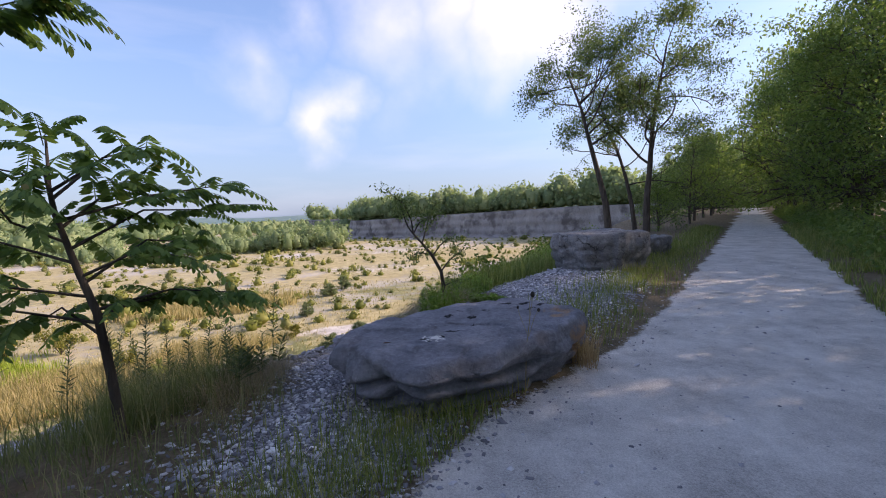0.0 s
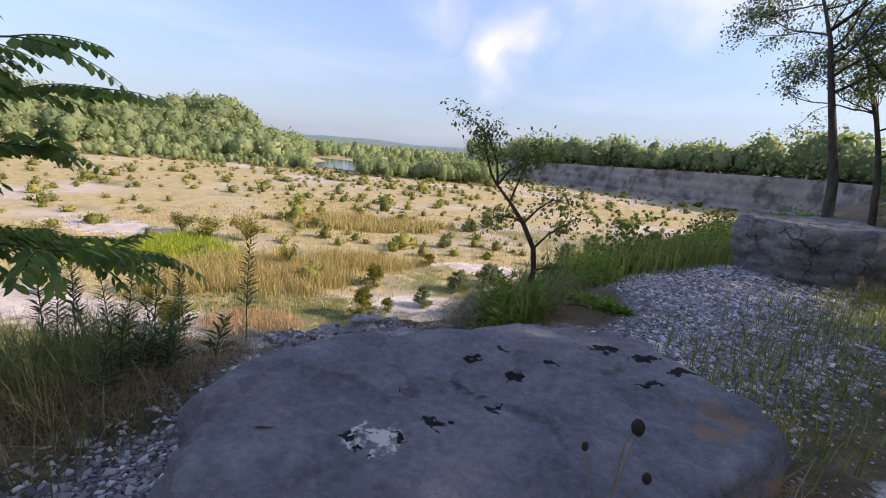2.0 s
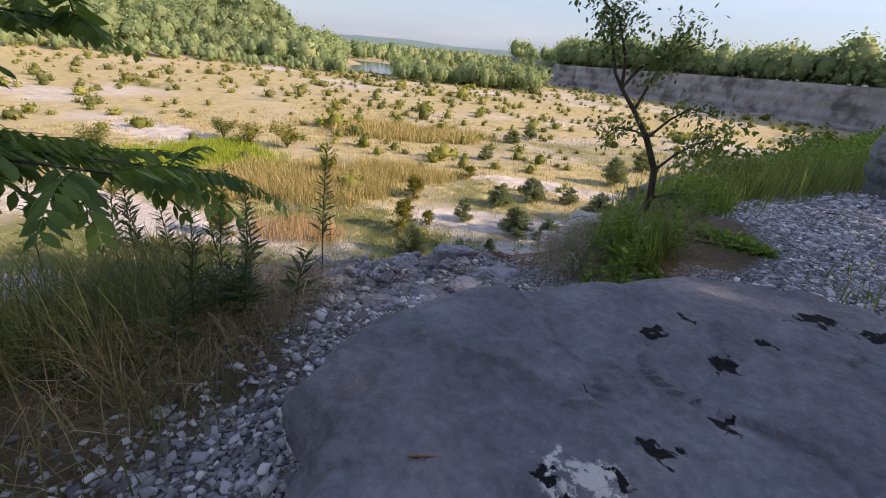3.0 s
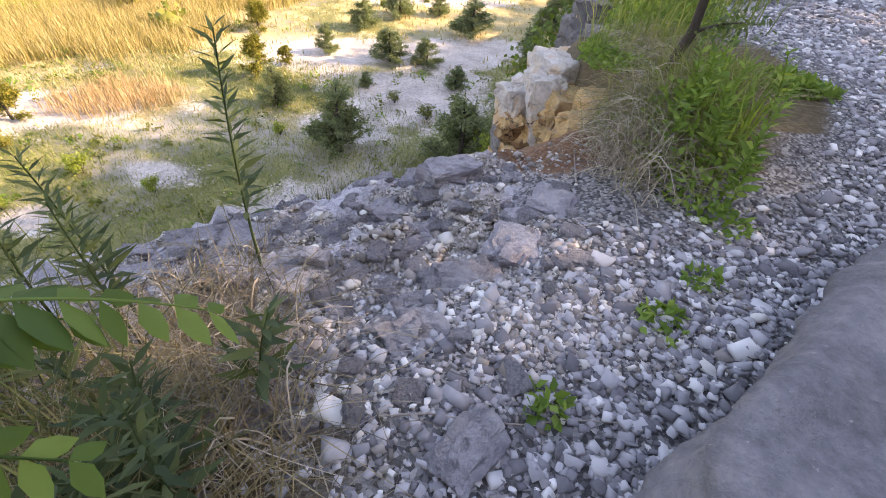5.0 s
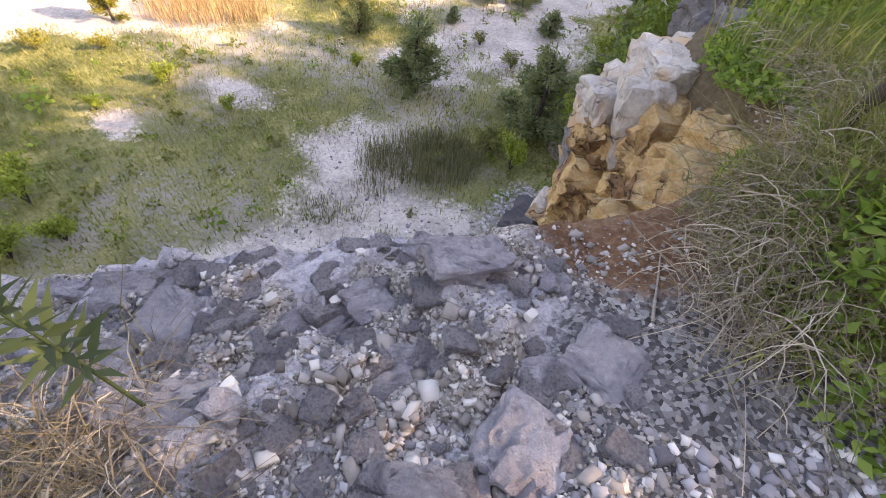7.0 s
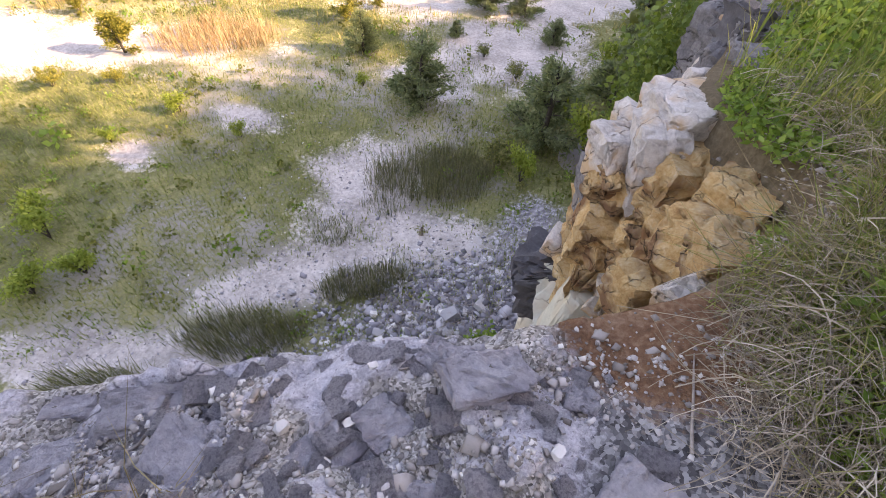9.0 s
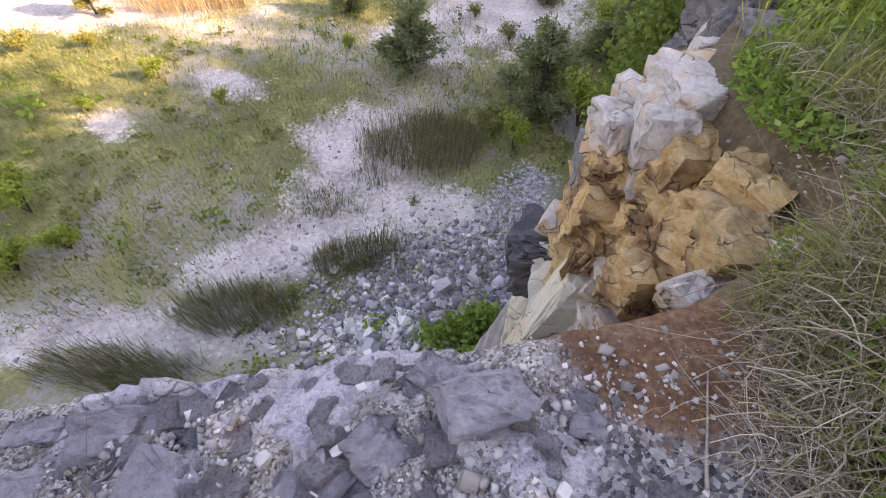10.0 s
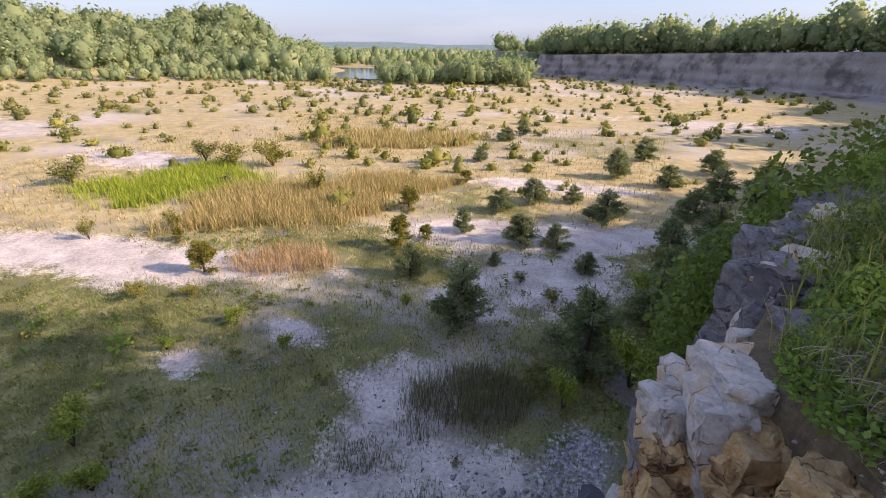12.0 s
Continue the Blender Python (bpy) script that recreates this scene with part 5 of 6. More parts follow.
PINE = [pine_meshes(30 + k, L_PINE) for k in range(3)] + [pine_meshes(35, L_YPINE)]
SHRUB = [shrub_meshes(40, L_SHRUB, 1100), shrub_meshes(41, L_LIME, 1300), shrub_meshes(42, L_YPINE, 1100), shrub_meshes(43, L_THICKET, 1500)]


def stand(kinds, names, label, category, group, x, y, h, wide=1.0):
    t = new(names[0])
    part(names[1], kinds[0], t)
    part(names[2], kinds[1], t)
    t.matrix_world = pose(x, y, float(floor_z(np.array(x), np.array(y))) - 0.03, 0, 0, rr.uniform(0, 360)) @ Matrix.Diagonal((h * wide, h * wide, h, 1))
    return tagged(t, label, category, group)


for x, y, h, k, w in ((-25.9, 22.1, 2.2, 3, 1.15), (-31.9, 24.8, 1.2, 3, 1.1), (-13.5, 27.2, 2.3, 0, 0.9), (-16.2, 30.8, 2.6, 3, 1.0), (-19.6, 38.5, 2.2, 3, 1.2), (-8.4, 23.4, 3.6, 1, 1.0), (-13.3, 35.9, 2.0, 0, 0.9), (-12.0, 41.8, 2.3, 2, 1.2), (-9.9, 45.9, 2.4, 2, 1.4), (-5.8, 35.9, 1.9, 0, 1.3), (-3.1, 43.1, 2.8, 1, 1.5), (-8.5, 35.7, 2.4, 2, 1.3), (-2.1, 23.0, 4.0, 0, 1.05), (0.8, 27.2, 3.7, 1, 1.0), (-9.1, 31.2, 1.0, 0, 1.0), (-3.3, 32.6, 1.6, 2, 1.2), (-3.4, 59.0, 3.4, 2, 1.1), (-0.7, 69.9, 3.0, 1, 1.3), (3.9, 47.3, 2.9, 0, 1.2), (6.4, 53.7, 3.4, 1, 1.2), (1.9, 39.1, 2.6, 2, 1.1), (-20.4, 59.6, 2.0, 2, 1.2), (-21.4, 74.3, 2.2, 2, 1.6), (-20.2, 80.5, 2.6, 1, 1.2), (-18.2, 48.9, 1.4, 3, 1.8), (-6.5, 47.5, 1.8, 2, 1.2), (-15.3, 33.2, 1.2, 3, 1.3), (1.5, 33.5, 2.6, 1, 1.0), (4.5, 37.0, 3.0, 0, 1.1), (5.0, 42.5, 3.0, 2, 1.1), (9.5, 52.0, 3.5, 1, 1.2), (2.0, 57.0, 2.6, 2, 1.2), (11.5, 60.0, 3.6, 0, 1.2), (7.0, 66.0, 3.0, 1, 1.3)):
    stand(PINE[k], ("pine", "trunk", "crown"), "young yellowish pine on the quarry floor" if k == 3 else "young dark green pine on the quarry floor", "pine", "young pines", x, y, h, w)
for x, y, h, k, w in ((-19.2, 18.5, 1.0, 1, 1.2), (-15.4, 18.0, 0.8, 1, 1.0), (-20.5, 15.5, 0.8, 1, 0.9), (-18.4, 10.3, 1.8, 1, 1.1), (-15.9, 9.5, 1.2, 1, 1.1), (-26.5, 17.9, 1.0, 2, 1.3), (-24, 19.5, 0.8, 2, 1.2), (-16.8, 8.2, 1.2, 1, 1.3), (0.0, 22.0, 2.6, 1, 0.9), (-2.4, 19.6, 1.9, 1, 0.7), (0.8, 20.0, 2.4, 1, 1.0), (1.5, 23.5, 3.0, 3, 1.1), (2.8, 28.0, 3.4, 3, 1.1), (3.2, 24.5, 3.5, 1, 1.0), (-3.6, 20.8, 1.2, 0, 1.4), (5.5, 31, 3.2, 3, 1.1), (7.5, 35, 4.0, 1, 1.0), (9.0, 39, 3.6, 3, 1.2), (10.5, 45, 4.2, 1, 1.1), (13, 50, 4.0, 3, 1.2), (-30, 38.5, 2.6, 2, 0.8), (-42, 45, 3.0, 2, 1.2), (-46, 43, 2.6, 2, 1.3), (-34, 26, 1.8, 2, 0.6), (-51, 43, 2.6, 0, 1.5), (-38, 22, 1.6, 2, 0.7), (-55, 30, 2.2, 0, 1.6), (-12, 24, 0.7, 1, 1.3), (-4.5, 28.0, 1.0, 0, 1.2), (-6.8, 29.5, 0.8, 0, 1.2), (0.3, 30.5, 1.8, 1, 0.9)):
    stand(SHRUB[k], ("shrub", "stem", "foliage"), ("olive leafy shrub", "bright green leafy shrub", "yellow-green leafy shrub", "dark green leafy shrub")[k] + " on the quarry floor", "shrub", "floor shrubs", x, y, h, w)

# the many small shrubs further out
soup, ysoup = Soup(), Soup()
X, Y = rng.uniform(-190, 50, 7000), rng.uniform(30, 260, 7000)
dens = (0.2 + 0.35 * np.clip(smooth_noise(X, Y, 0.02, 3, 81) + 0.2, 0, 1)) * step(np.hypot(X, Y), 28, 60) * (rim_distance(X, Y) < -6) * (np.degrees(np.arctan2(X, Y)) > -80) * (1 - (np.hypot((X + 160) / 66, (Y - 224) / 50) < 1))
k = rng.uniform(0, 1, 7000) < dens
X, Y = X[k], Y[k]
H = rng.gamma(4, 0.33, len(X)) + 0.3
k = rng.uniform(0, 1, len(X)) < 0.4
for kk, mt, lb in ((k, L_SHRUB, "scattered low olive scrub on the quarry floor"), (~k, L_YSHRUB, "scattered low yellow-green scrub on the quarry floor")):
    tagged(new("scrub", far_crowns(rng, X[kk], Y[kk], floor_z(X[kk], Y[kk]) - 0.1, H[kk], H[kk] * rng.uniform(0.4, 0.75, kk.sum()), 60, 1.4, 0.25, 0.9).mesh("scrub", mt)), lb, "scrub", kind="stuff")

# wall-foot thicket below the near rim, hanging greenery
line = RIM[23:28]
seg = rng.randint(0, len(line) - 1, 420)
f = rng.uniform(0, 1, 420)[:, None]
q = line[seg] * (1 - f) + line[seg + 1] * f
d = unit(line[seg + 1] - line[seg])
out = rng.uniform(2.0, 8.0, 420)
q = q + np.stack([-d[:, 1], d[:, 0]], 1) * out[:, None]
k = rim_distance(q[:, 0], q[:, 1]) < -0.8
q, out = q[k], out[k]
H = rng.uniform(3, 9.5, len(q)) * (1.15 - out / 12)
H = np.minimum(H, 10.0)
tagged(new("thicket", far_crowns(rng, q[:, 0], q[:, 1], np.full(len(q), FLOOR), H, H * 0.2 + 0.3, 260, 0.55, 0.46, 0).mesh("thicket", L_THICKET)), "dense green thicket along the foot of the quarry wall", "thicket", kind="stuff")


X, Y = scatter(rng, 5200, -36, 2, 6, 40, lambda x, y: np.clip(0.35 + 0.7 * smooth_noise(x, y, 0.15, 3, 83) - 0.5 * np.clip(sand_field(x, y), 0, 1), 0, 1) * (rim_distance(x, y) < -4))
H = rng.gamma(3, 0.07, len(X)) + 0.1
k = rng.uniform(0, 1, len(X)) < 0.35
for kk, mt, lb in ((k, L_WEED, "small bright green plants scattered on the quarry floor"), (~k, L_SHRUB, "small olive plants scattered on the quarry floor")):
    tagged(new("scrub", far_crowns(rng, X[kk], Y[kk], floor_z(X[kk], Y[kk]) - 0.03, H[kk], H[kk] * 0.7, 30, 2.2, 0.3, 0).mesh("scrub", mt)), lb, "plants", kind="stuff")
line = RIM[18:24]
seg = rng.randint(0, len(line) - 1, 230)
f = rng.uniform(0, 1, 230)[:, None]
q = line[seg] * (1 - f) + line[seg + 1] * f
d = unit(line[seg + 1] - line[seg])
out = rng.uniform(0.2, 1.8, 230)
q = q + np.stack([-d[:, 1], d[:, 0]], 1) * out[:, None]
k = (q[:, 1] > 12.5) & (out < 1.6)
q, out = q[k], out[k]
H = rng.uniform(0.8, 2.2, len(q))
tagged(new("thicket", far_crowns(rng, q[:, 0], q[:, 1], -0.5 - out * 2.3 - rng.uniform(0, 1.5, len(q)), H, H * 0.4, 260, 0.7, 0.46, 0).mesh("thicket", L_THICKET)), "green bushes clinging to the quarry wall", "bushes", kind="stuff")


# ---- reeds, rushes and grass ----
def grass(name, X, Y, Z, h, w, lean, mat, label, tuft=0.0):
    n = len(X)
    P = np.stack([X, Y, Z], 1) + np.concatenate([rng.normal(0, tuft, (n, 2)), np.zeros((n, 1))], 1)
    v, q = blades(P, h, lean, w, rng)
    return tagged(new(name, Soup().add(v, q).mesh(name, mat)), label, "grass", kind="stuff")


def reeds(n, x0, x1, y0, y1, dens, h0, h1, w, mat, label, name="reeds", lean=0.28):
    X, Y = scatter(rng, n, x0, x1, y0, y1, dens)
    return grass(name, X, Y, floor_z(X, Y) - 0.03, rng.uniform(h0, h1, len(X)), w, rng.uniform(0, lean * 2, len(X)), mat, label)


def field(*blobs):
    return lambda x, y: step(np.maximum.reduce([blob(x, y, *b) for b in blobs]) + 0.35 * smooth_noise(x, y, 0.35, 4, 91), 0.42, 0.75)


reeds(85000, -45, -18, 24, 54, field((-30, 35, 10, 7, 40), (-25, 44, 8, 4, 30)), 0.5, 1.5, 0.045, G_CAT, "tall tan cattails on the quarry floor", "cattails")
reeds(26000, -58, -24, 54, 82, field((-38, 66, 15, 7, 30)), 0.7, 1.5, 0.10, G_CAT, "tan cattails further out on the floor", "cattails")
reeds(42000, -60, -32, 23, 52, field((-45, 35, 10, 7.5, 40)), 0.4, 1.2, 0.07, G_LIME, "lime green reed patch on the quarry floor")
reeds(16000, -28, -15, 20, 32, field((-22, 25.6, 3.8, 2.6, 20)), 0.4, 1.2, 0.035, G_RED, "reddish dry reeds on the quarry floor")
reeds(13000, -10.5, -2.0, 14.5, 23, field((-6.2, 18.6, 2.5, 1.8, 20)), 0.4, 1.1, 0.024, G_RUSH, "grey olive rushes on pale sand", "rushes")
reeds(9000, -9.5, -3.5, 10, 15, field((-6.4, 12.5, 2.0, 0.8, 35)), 0.35, 0.85, 0.022, G_RUSH, "dark olive rushes beside the rubble", "rushes")
reeds(11000, -13.5, -6.5, 6.5, 12, field((-9.4, 9.3, 2.5, 1.0, 25)), 0.35, 0.95, 0.022, G_RUSH, "dark olive rushes beside the rubble", "rushes")
reeds(9000, -15, -8, 3.8, 8.5, field((-11.0, 6.4, 2.2, 1.0, 15)), 0.4, 1.05, 0.022, G_RUSH, "dark olive rushes under the ledge", "rushes")
reeds(3500, -11, -6, 13, 18, field((-8.6, 14.4, 0.8, 0.8), (-7.3, 16.2, 0.9, 0.6)), 0.25, 0.5, 0.02, G_RUSH, "thin dry grass on pale sand", "grass")


def meadow_density(x, y):
    return np.clip(0.6 + 0.8 * smooth_noise(x, y, 0.22, 4, 95) - np.clip(sand_field(x, y) * 1.6 - 0.7, 0, 1), 0, 1) * (rim_distance(x, y) < -2.5)


reeds(120000, -34, 1, 6, 34, meadow_density, 0.06, 0.30, 0.03, G_GREEN, "short olive meadow grass on the quarry floor", "grass", 0.5)
reeds(26000, -70, 2, 20, 90, lambda x, y: meadow_density(x, y) * step(np.hypot(x, y), 25, 40), 0.15, 0.5, 0.09, G_CAT, "straw-coloured grass on the quarry floor", "grass", 0.4)


def near_grass(name, n, x0, x1, y0, y1, dens, h0, h1, w, lean, mat, label, lip=0.05):
    X, Y = scatter(rng, n, x0, x1, y0, y1, lambda x, y: dens(x, y) * (rim_distance(x, y) > lip) * ~in_boulder(x, y))
    return grass(name, X, Y, ground_z(X, Y)[0] - 0.01, rng.uniform(h0, h1, len(X)), w, lean * rng.uniform(0.3, 1.8, len(X)), mat, label)


def verge_grass(n, v, wide, h0, h1, w, label):
    u, vv = -3 + 33 * rng.uniform(0, 1, n) ** 1.5, rng.normal(v, wide, n)
    vv = np.where(v < 0, np.minimum(vv, -0.95 - 0.5 * (1 - step(u, 2.5, 7.0)) - 0.25 * rng.uniform(0, 1, n) ** 2), np.maximum(vv, 1.5 + 0.15 * rng.uniform(0, 1, n)))
    X, Y = u * U[0] + vv * V[0], u * U[1] + vv * V[1]
    k = (smooth_noise(X, Y, 0.9, 3, 99) > -0.28) & ~in_boulder(X, Y)
    X, Y = X[k], Y[k]
    return grass("grass", X, Y, plateau(X, Y) - 0.01, rng.uniform(h0, h1, len(X)), w * (1 + 0.06 * np.clip(u[k], 0, 30)), rng.uniform(0.1, 0.9, len(X)), G_GREEN, label)


def spot(cx, cy, rx, ry, turn=0.0, edge=0.5):
    return lambda x, y: np.clip(step(blob(x, y, cx, cy, rx, ry, turn) + 0.25 * smooth_noise(x, y, 1.6, 3, 97), 0.45, 0.45 + edge), 0, 1)


near_grass("grass", 15000, -4.6, -1.3, 2.2, 5.4, spot(-2.55, 3.75, 0.85, 1.15, 25), 0.25, 0.62, 0.007, 0.45, G_DARK, "tall dull green grass round the sapling")
near_grass("grass", 15000, -2.9, -0.9, 2.2, 5.2, spot(-1.9, 3.9, 0.5, 1.15, 15), 0.12, 0.34, 0.004, 1.0, G_DRY, "matted straw-coloured dry grass by the ledge")
near_grass("grass", 11000, -1.0, 0.9, 5.5, 7.8, spot(-0.15, 6.5, 0.45, 0.75, -20), 0.12, 0.4, 0.006, 0.7, G_GREEN, "tuft of green grass at the foot of the small locust")
near_grass("grass", 8500, -1.0, 0.6, 5.2, 8.2, spot(-0.08, 6.5, 0.42, 1.05, -18), 0.1, 0.34, 0.005, 1.2, G_DRY, "dry tangled grass hanging over the notch", 0.05)
near_grass("grass", 6500, -0.75, 0.5, 5.3, 7.2, spot(-0.25, 6.0, 0.42, 0.75, -15), 0.1, 0.3, 0.005, 0.9, G_GREEN, "thin green grass growing through dead stalks")
near_grass("grass", 2000, -0.7, 0.8, 5.4, 7.0, spot(-0.1, 5.95, 0.25, 0.35, -20), 0.2, 0.5, 0.012, 0.3, L_WEED, "fresh green weeds beside the gravel")
near_grass("grass", 14000, -0.5, 4.5, 7.2, 14, lambda x, y: step(-across(x, y), 3.5, 4.2) * (0.5 + 0.6 * smooth_noise(x, y, 0.8, 3, 98)), 0.3, 0.75, 0.010, 0.4, G_GREEN, "long green grass along the quarry rim")
near_grass("grass", 6000, -0.4, 0.6, 6.7, 8.4, spot(0.06, 7.5, 0.28, 0.8, -5), 0.12, 0.36, 0.006, 0.7, G_GREEN, "green grass on the bank above the outcrop")
verge_grass(15000, -1.75, 0.36, 0.05, 0.26, 0.007, "low green grass on the verge of the track")
verge_grass(17000, 2.2, 0.45, 0.08, 0.4, 0.010, "green verge grass below the wood")
near_grass("grass", 3000, 0.9, 1.7, 3.7, 4.9, spot(1.3, 4.3, 0.22, 0.3, 0, 0.3), 0.15, 0.38, 0.006, 0.5, G_RED, "rust-brown dry weeds at the end of the boulder")
near_grass("grass", 14000, -1.5, 1.6, 1.6, 4.2, lambda x, y: 0.6 * np.exp(-((across(x, y) + 1.8) / 0.35) ** 2) * (across(x, y) < -1.4), 0.08, 0.26, 0.006, 0.5, G_GREEN, "sparse grass along the foot of the boulder")
near_grass("grass", 2600, -5, -1.3, 1.6, 3.6, lambda x, y: 0.7 + 0 * x, 0.1, 0.35, 0.007, 0.6, G_DARK, "dull grass by the track")
near_grass("grass", 9000, -9, -3.2, -1, 5.0, lambda x, y: 0.8 * step(rim_distance(x, y), 0.8, 1.6), 0.2, 0.5, 0.012, 0.5, G_DARK, "dull green grass on the plateau")

# arching tangle of dead stalks beside the notch
def hay(n, spine, wide, label):
    f = rng.uniform(0, len(spine) - 1.001, n)
    i = f.astype(int)
    s = np.array(spine, float)
    q = s[i] + (s[i + 1] - s[i]) * (f - i)[:, None] + rng.normal(0, wide, (n, 2))
    k = (rim_distance(q[:, 0], q[:, 1]) > 0.06) & ((q[:, 0] < -1.2) | (q[:, 0] > -0.68))
    q = q[k]
    n = len(q)
    a, ln, up = rng.uniform(0, 6.28, n), rng.uniform(0.10, 0.38, n), rng.uniform(0.02, 0.17, n)
    bend = rng.normal(0, 0.9, n)
    z = ground_z(q[:, 0], q[:, 1])[0]
    rows = []
    for t in np.linspace(0, 1, 6):
        d = np.stack([np.cos(a + bend * t), np.sin(a + bend * t)], 1)
        p = q + d * (ln * t)[:, None]
        rows.append(np.stack([p[:, 0], p[:, 1], z + 0.01 + up * 4 * t * (1 - 0.8 * t)], 1))
    R = np.stack(rows, 1)
    side = np.stack([-np.sin(a), np.cos(a), rng.normal(0, 0.6, n)], 1) * rng.uniform(0.0007, 0.0017, n)[:, None]
    v = np.stack([R - side[:, None], R + side[:, None]], 2).reshape(-1, 3)
    b = np.arange(n)[:, None] * 12
    quads = np.concatenate([b + np.array([2 * j, 2 * j + 1, 2 * j + 3, 2 * j + 2]) for j in range(5)])
    tagged(new("dead_grass", Soup().add(v, quads).mesh("dead_grass", G_HAY)), label, "grass", kind="stuff")


hay(2300, ((-0.50, 5.55), (-0.42, 5.95), (-0.30, 6.25), (-0.05, 6.7)), 0.11, "tangled grey dead grass stalks beside the notch")
hay(1100, ((0.0, 6.8), (-0.02, 7.5), (0.0, 8.2)), 0.10, "thin dead grass above the outcrop")
hay(900, ((-2.3, 4.6), (-1.95, 4.4), (-1.75, 4.0)), 0.16, "tangled grey dead grass stalks by the ledge")

# leafy weeds along the rim
rng = np.random.RandomState(33)


def weeds(n, cx, cy, rx, ry, h, leaf, mat, label, turn=0.0):
    a, r = rng.uniform(0, 6.28, n), np.sqrt(rng.uniform(0, 1, n))
    c, s = math.cos(radians(turn)), math.sin(radians(turn))
    px, py = r * np.cos(a) * rx, r * np.sin(a) * ry
    X, Y = cx + px * c - py * s, cy + px * s + py * c
    k = rim_distance(X, Y) > -0.3
    X, Y, r = X[k], Y[k], r[k]
    n = len(X)
    top = h * (1 - 0.6 * r * r) * (0.7 + 0.5 * smooth_noise(X, Y, 1.5, 3, 35))
    P = np.stack([X, Y, np.maximum(plateau(X, Y), ground_z(X, Y)[0]) + rng.uniform(0.02, 1, n) * top], 1)
    L = leaf * rng.uniform(0.6, 1.3, n)
    me = Soup().add(*kites(P, rng.normal(0, 1, (n, 3)), rng.normal(0, 0.5, (n, 3)) + np.array([0, 0, 1]), L, L * 0.55)).mesh("weeds", mat)
    return tagged(new("weeds", me), label, "weeds", kind="stuff")


weeds(1500, 0.42, 6.75, 0.5, 0.16, 0.14, 0.06, L_WEED, "bright lime-green creeping weeds at the gravel edge", -15)
weeds(900, 0.1, 6.75, 0.28, 0.25, 0.25, 0.06, L_WEED, "bright green leafy weeds round the locust stem")
weeds(9000, 1.4, 11.5, 0.9, 2.6, 0.75, 0.07, L_THICKET, "dense green weeds along the quarry rim", -30)
weeds(7000, 3.6, 16.2, 1.2, 3.4, 0.8, 0.09, L_WEED, "dense green weeds further along the rim", -32)
weeds(5000, 7.2, 22.5, 1.4, 4.0, 0.9, 0.11, L_WEED, "green weeds below the locust trees", -32)
weeds(2600, -0.16, 7.85, 0.3, 0.75, 0.2, 0.05, L_WEED, "green leafy weeds behind the outcrop", -5)
weeds(2400, 1.0, 10.6, 0.5, 2.2, 0.55, 0.06, L_THICKET, "dark green weeds leaning over the quarry rim", -22)
weeds(3000, 0.35, 8.6, 0.5, 0.9, 0.5, 0.06, L_WEED, "green leafy weeds above the outcrop", -10)
weeds(700, -0.42, 6.1, 0.14, 0.5, 0.2, 0.035, L_WEED, "small green weeds growing through dead grass")
weeds(1300, -0.24, 5.95, 0.25, 0.65, 0.30, 0.045, L_WEED, "bright green leafy weeds among dry grass")

for x, y, r in ((-0.15, 5.3, 0.11), (-0.55, 4.72, 0.09), (0.05, 5.75, 0.08), (-0.35, 4.95, 0.07), (-0.95, 4.35, 0.06)):
    weeds(int(900 * r), x, y, r, r, 0.07, 0.045, L_WEED, "small green rosette growing in gravel")
weeds(1500, 0.02, 7.2, 0.16, 0.6, 0.16, 0.04, L_WEED, "low green weeds on the bank above the outcrop", -5)


# ---- saplings ----
def pinnate(soup, base, direction, length, leaflets, size, rng, droop=0.35):
    """A compound leaf: a drooping rib with paired leaflets, each folded along its midrib."""
    d = unit(np.array(direction, float))
    n = leaflets
    t = np.linspace(0.15, 1.0, n)
    rib = np.array(base) + d * (length * t)[:, None] + np.array([0, 0, -1.0]) * (droop * length * t**2)[:, None]
    tang = unit(np.gradient(rib, axis=0))
    side = unit(np.cross(tang, np.array([0, 0, 1.0])))
    up = np.cross(side, tang)
    for sgn in (-1, 1):
        D = unit(tang * 0.55 + side * sgn + np.array([0, 0, -0.6]) + rng.normal(0, 0.15, (n, 3)))
        L = size * (1.0 - 0.45 * t) * rng.uniform(0.85, 1.15, n)
        N = up + rng.normal(0, 0.2, (n, 3))
        S = unit(np.cross(D, N))
        P = rib
        L = L[:, None]
        W = L * 0.24
        dn = np.array([0, 0, -1.0])
        m1, m2, tip = P + D * L * 0.35, P + D * L * 0.7 + dn * L * 0.05, P + D * L + dn * L * 0.16
        v = np.stack([P, m1 + S * W + dn * W * 0.3, m2 + S * W * 0.8 + dn * W * 0.3, tip, m2 - S * W * 0.8 + dn * W * 0.3, m1 - S * W + dn * W * 0.3, m1, m2], 1)
        b = np.arange(n)[:, None] * 8
        soup.add(v.reshape(-1, 3), np.concatenate([b + np.array(f) for f in ((0, 1, 2, 6), (6, 2, 3, 7), (6, 7, 4, 5), (0, 6, 5, 5))[:2]] + [b + np.array((0, 6, 4, 5)), b + np.array((6, 7, 3, 4))]))
    return np.concatenate([[np.array(base)], rib])


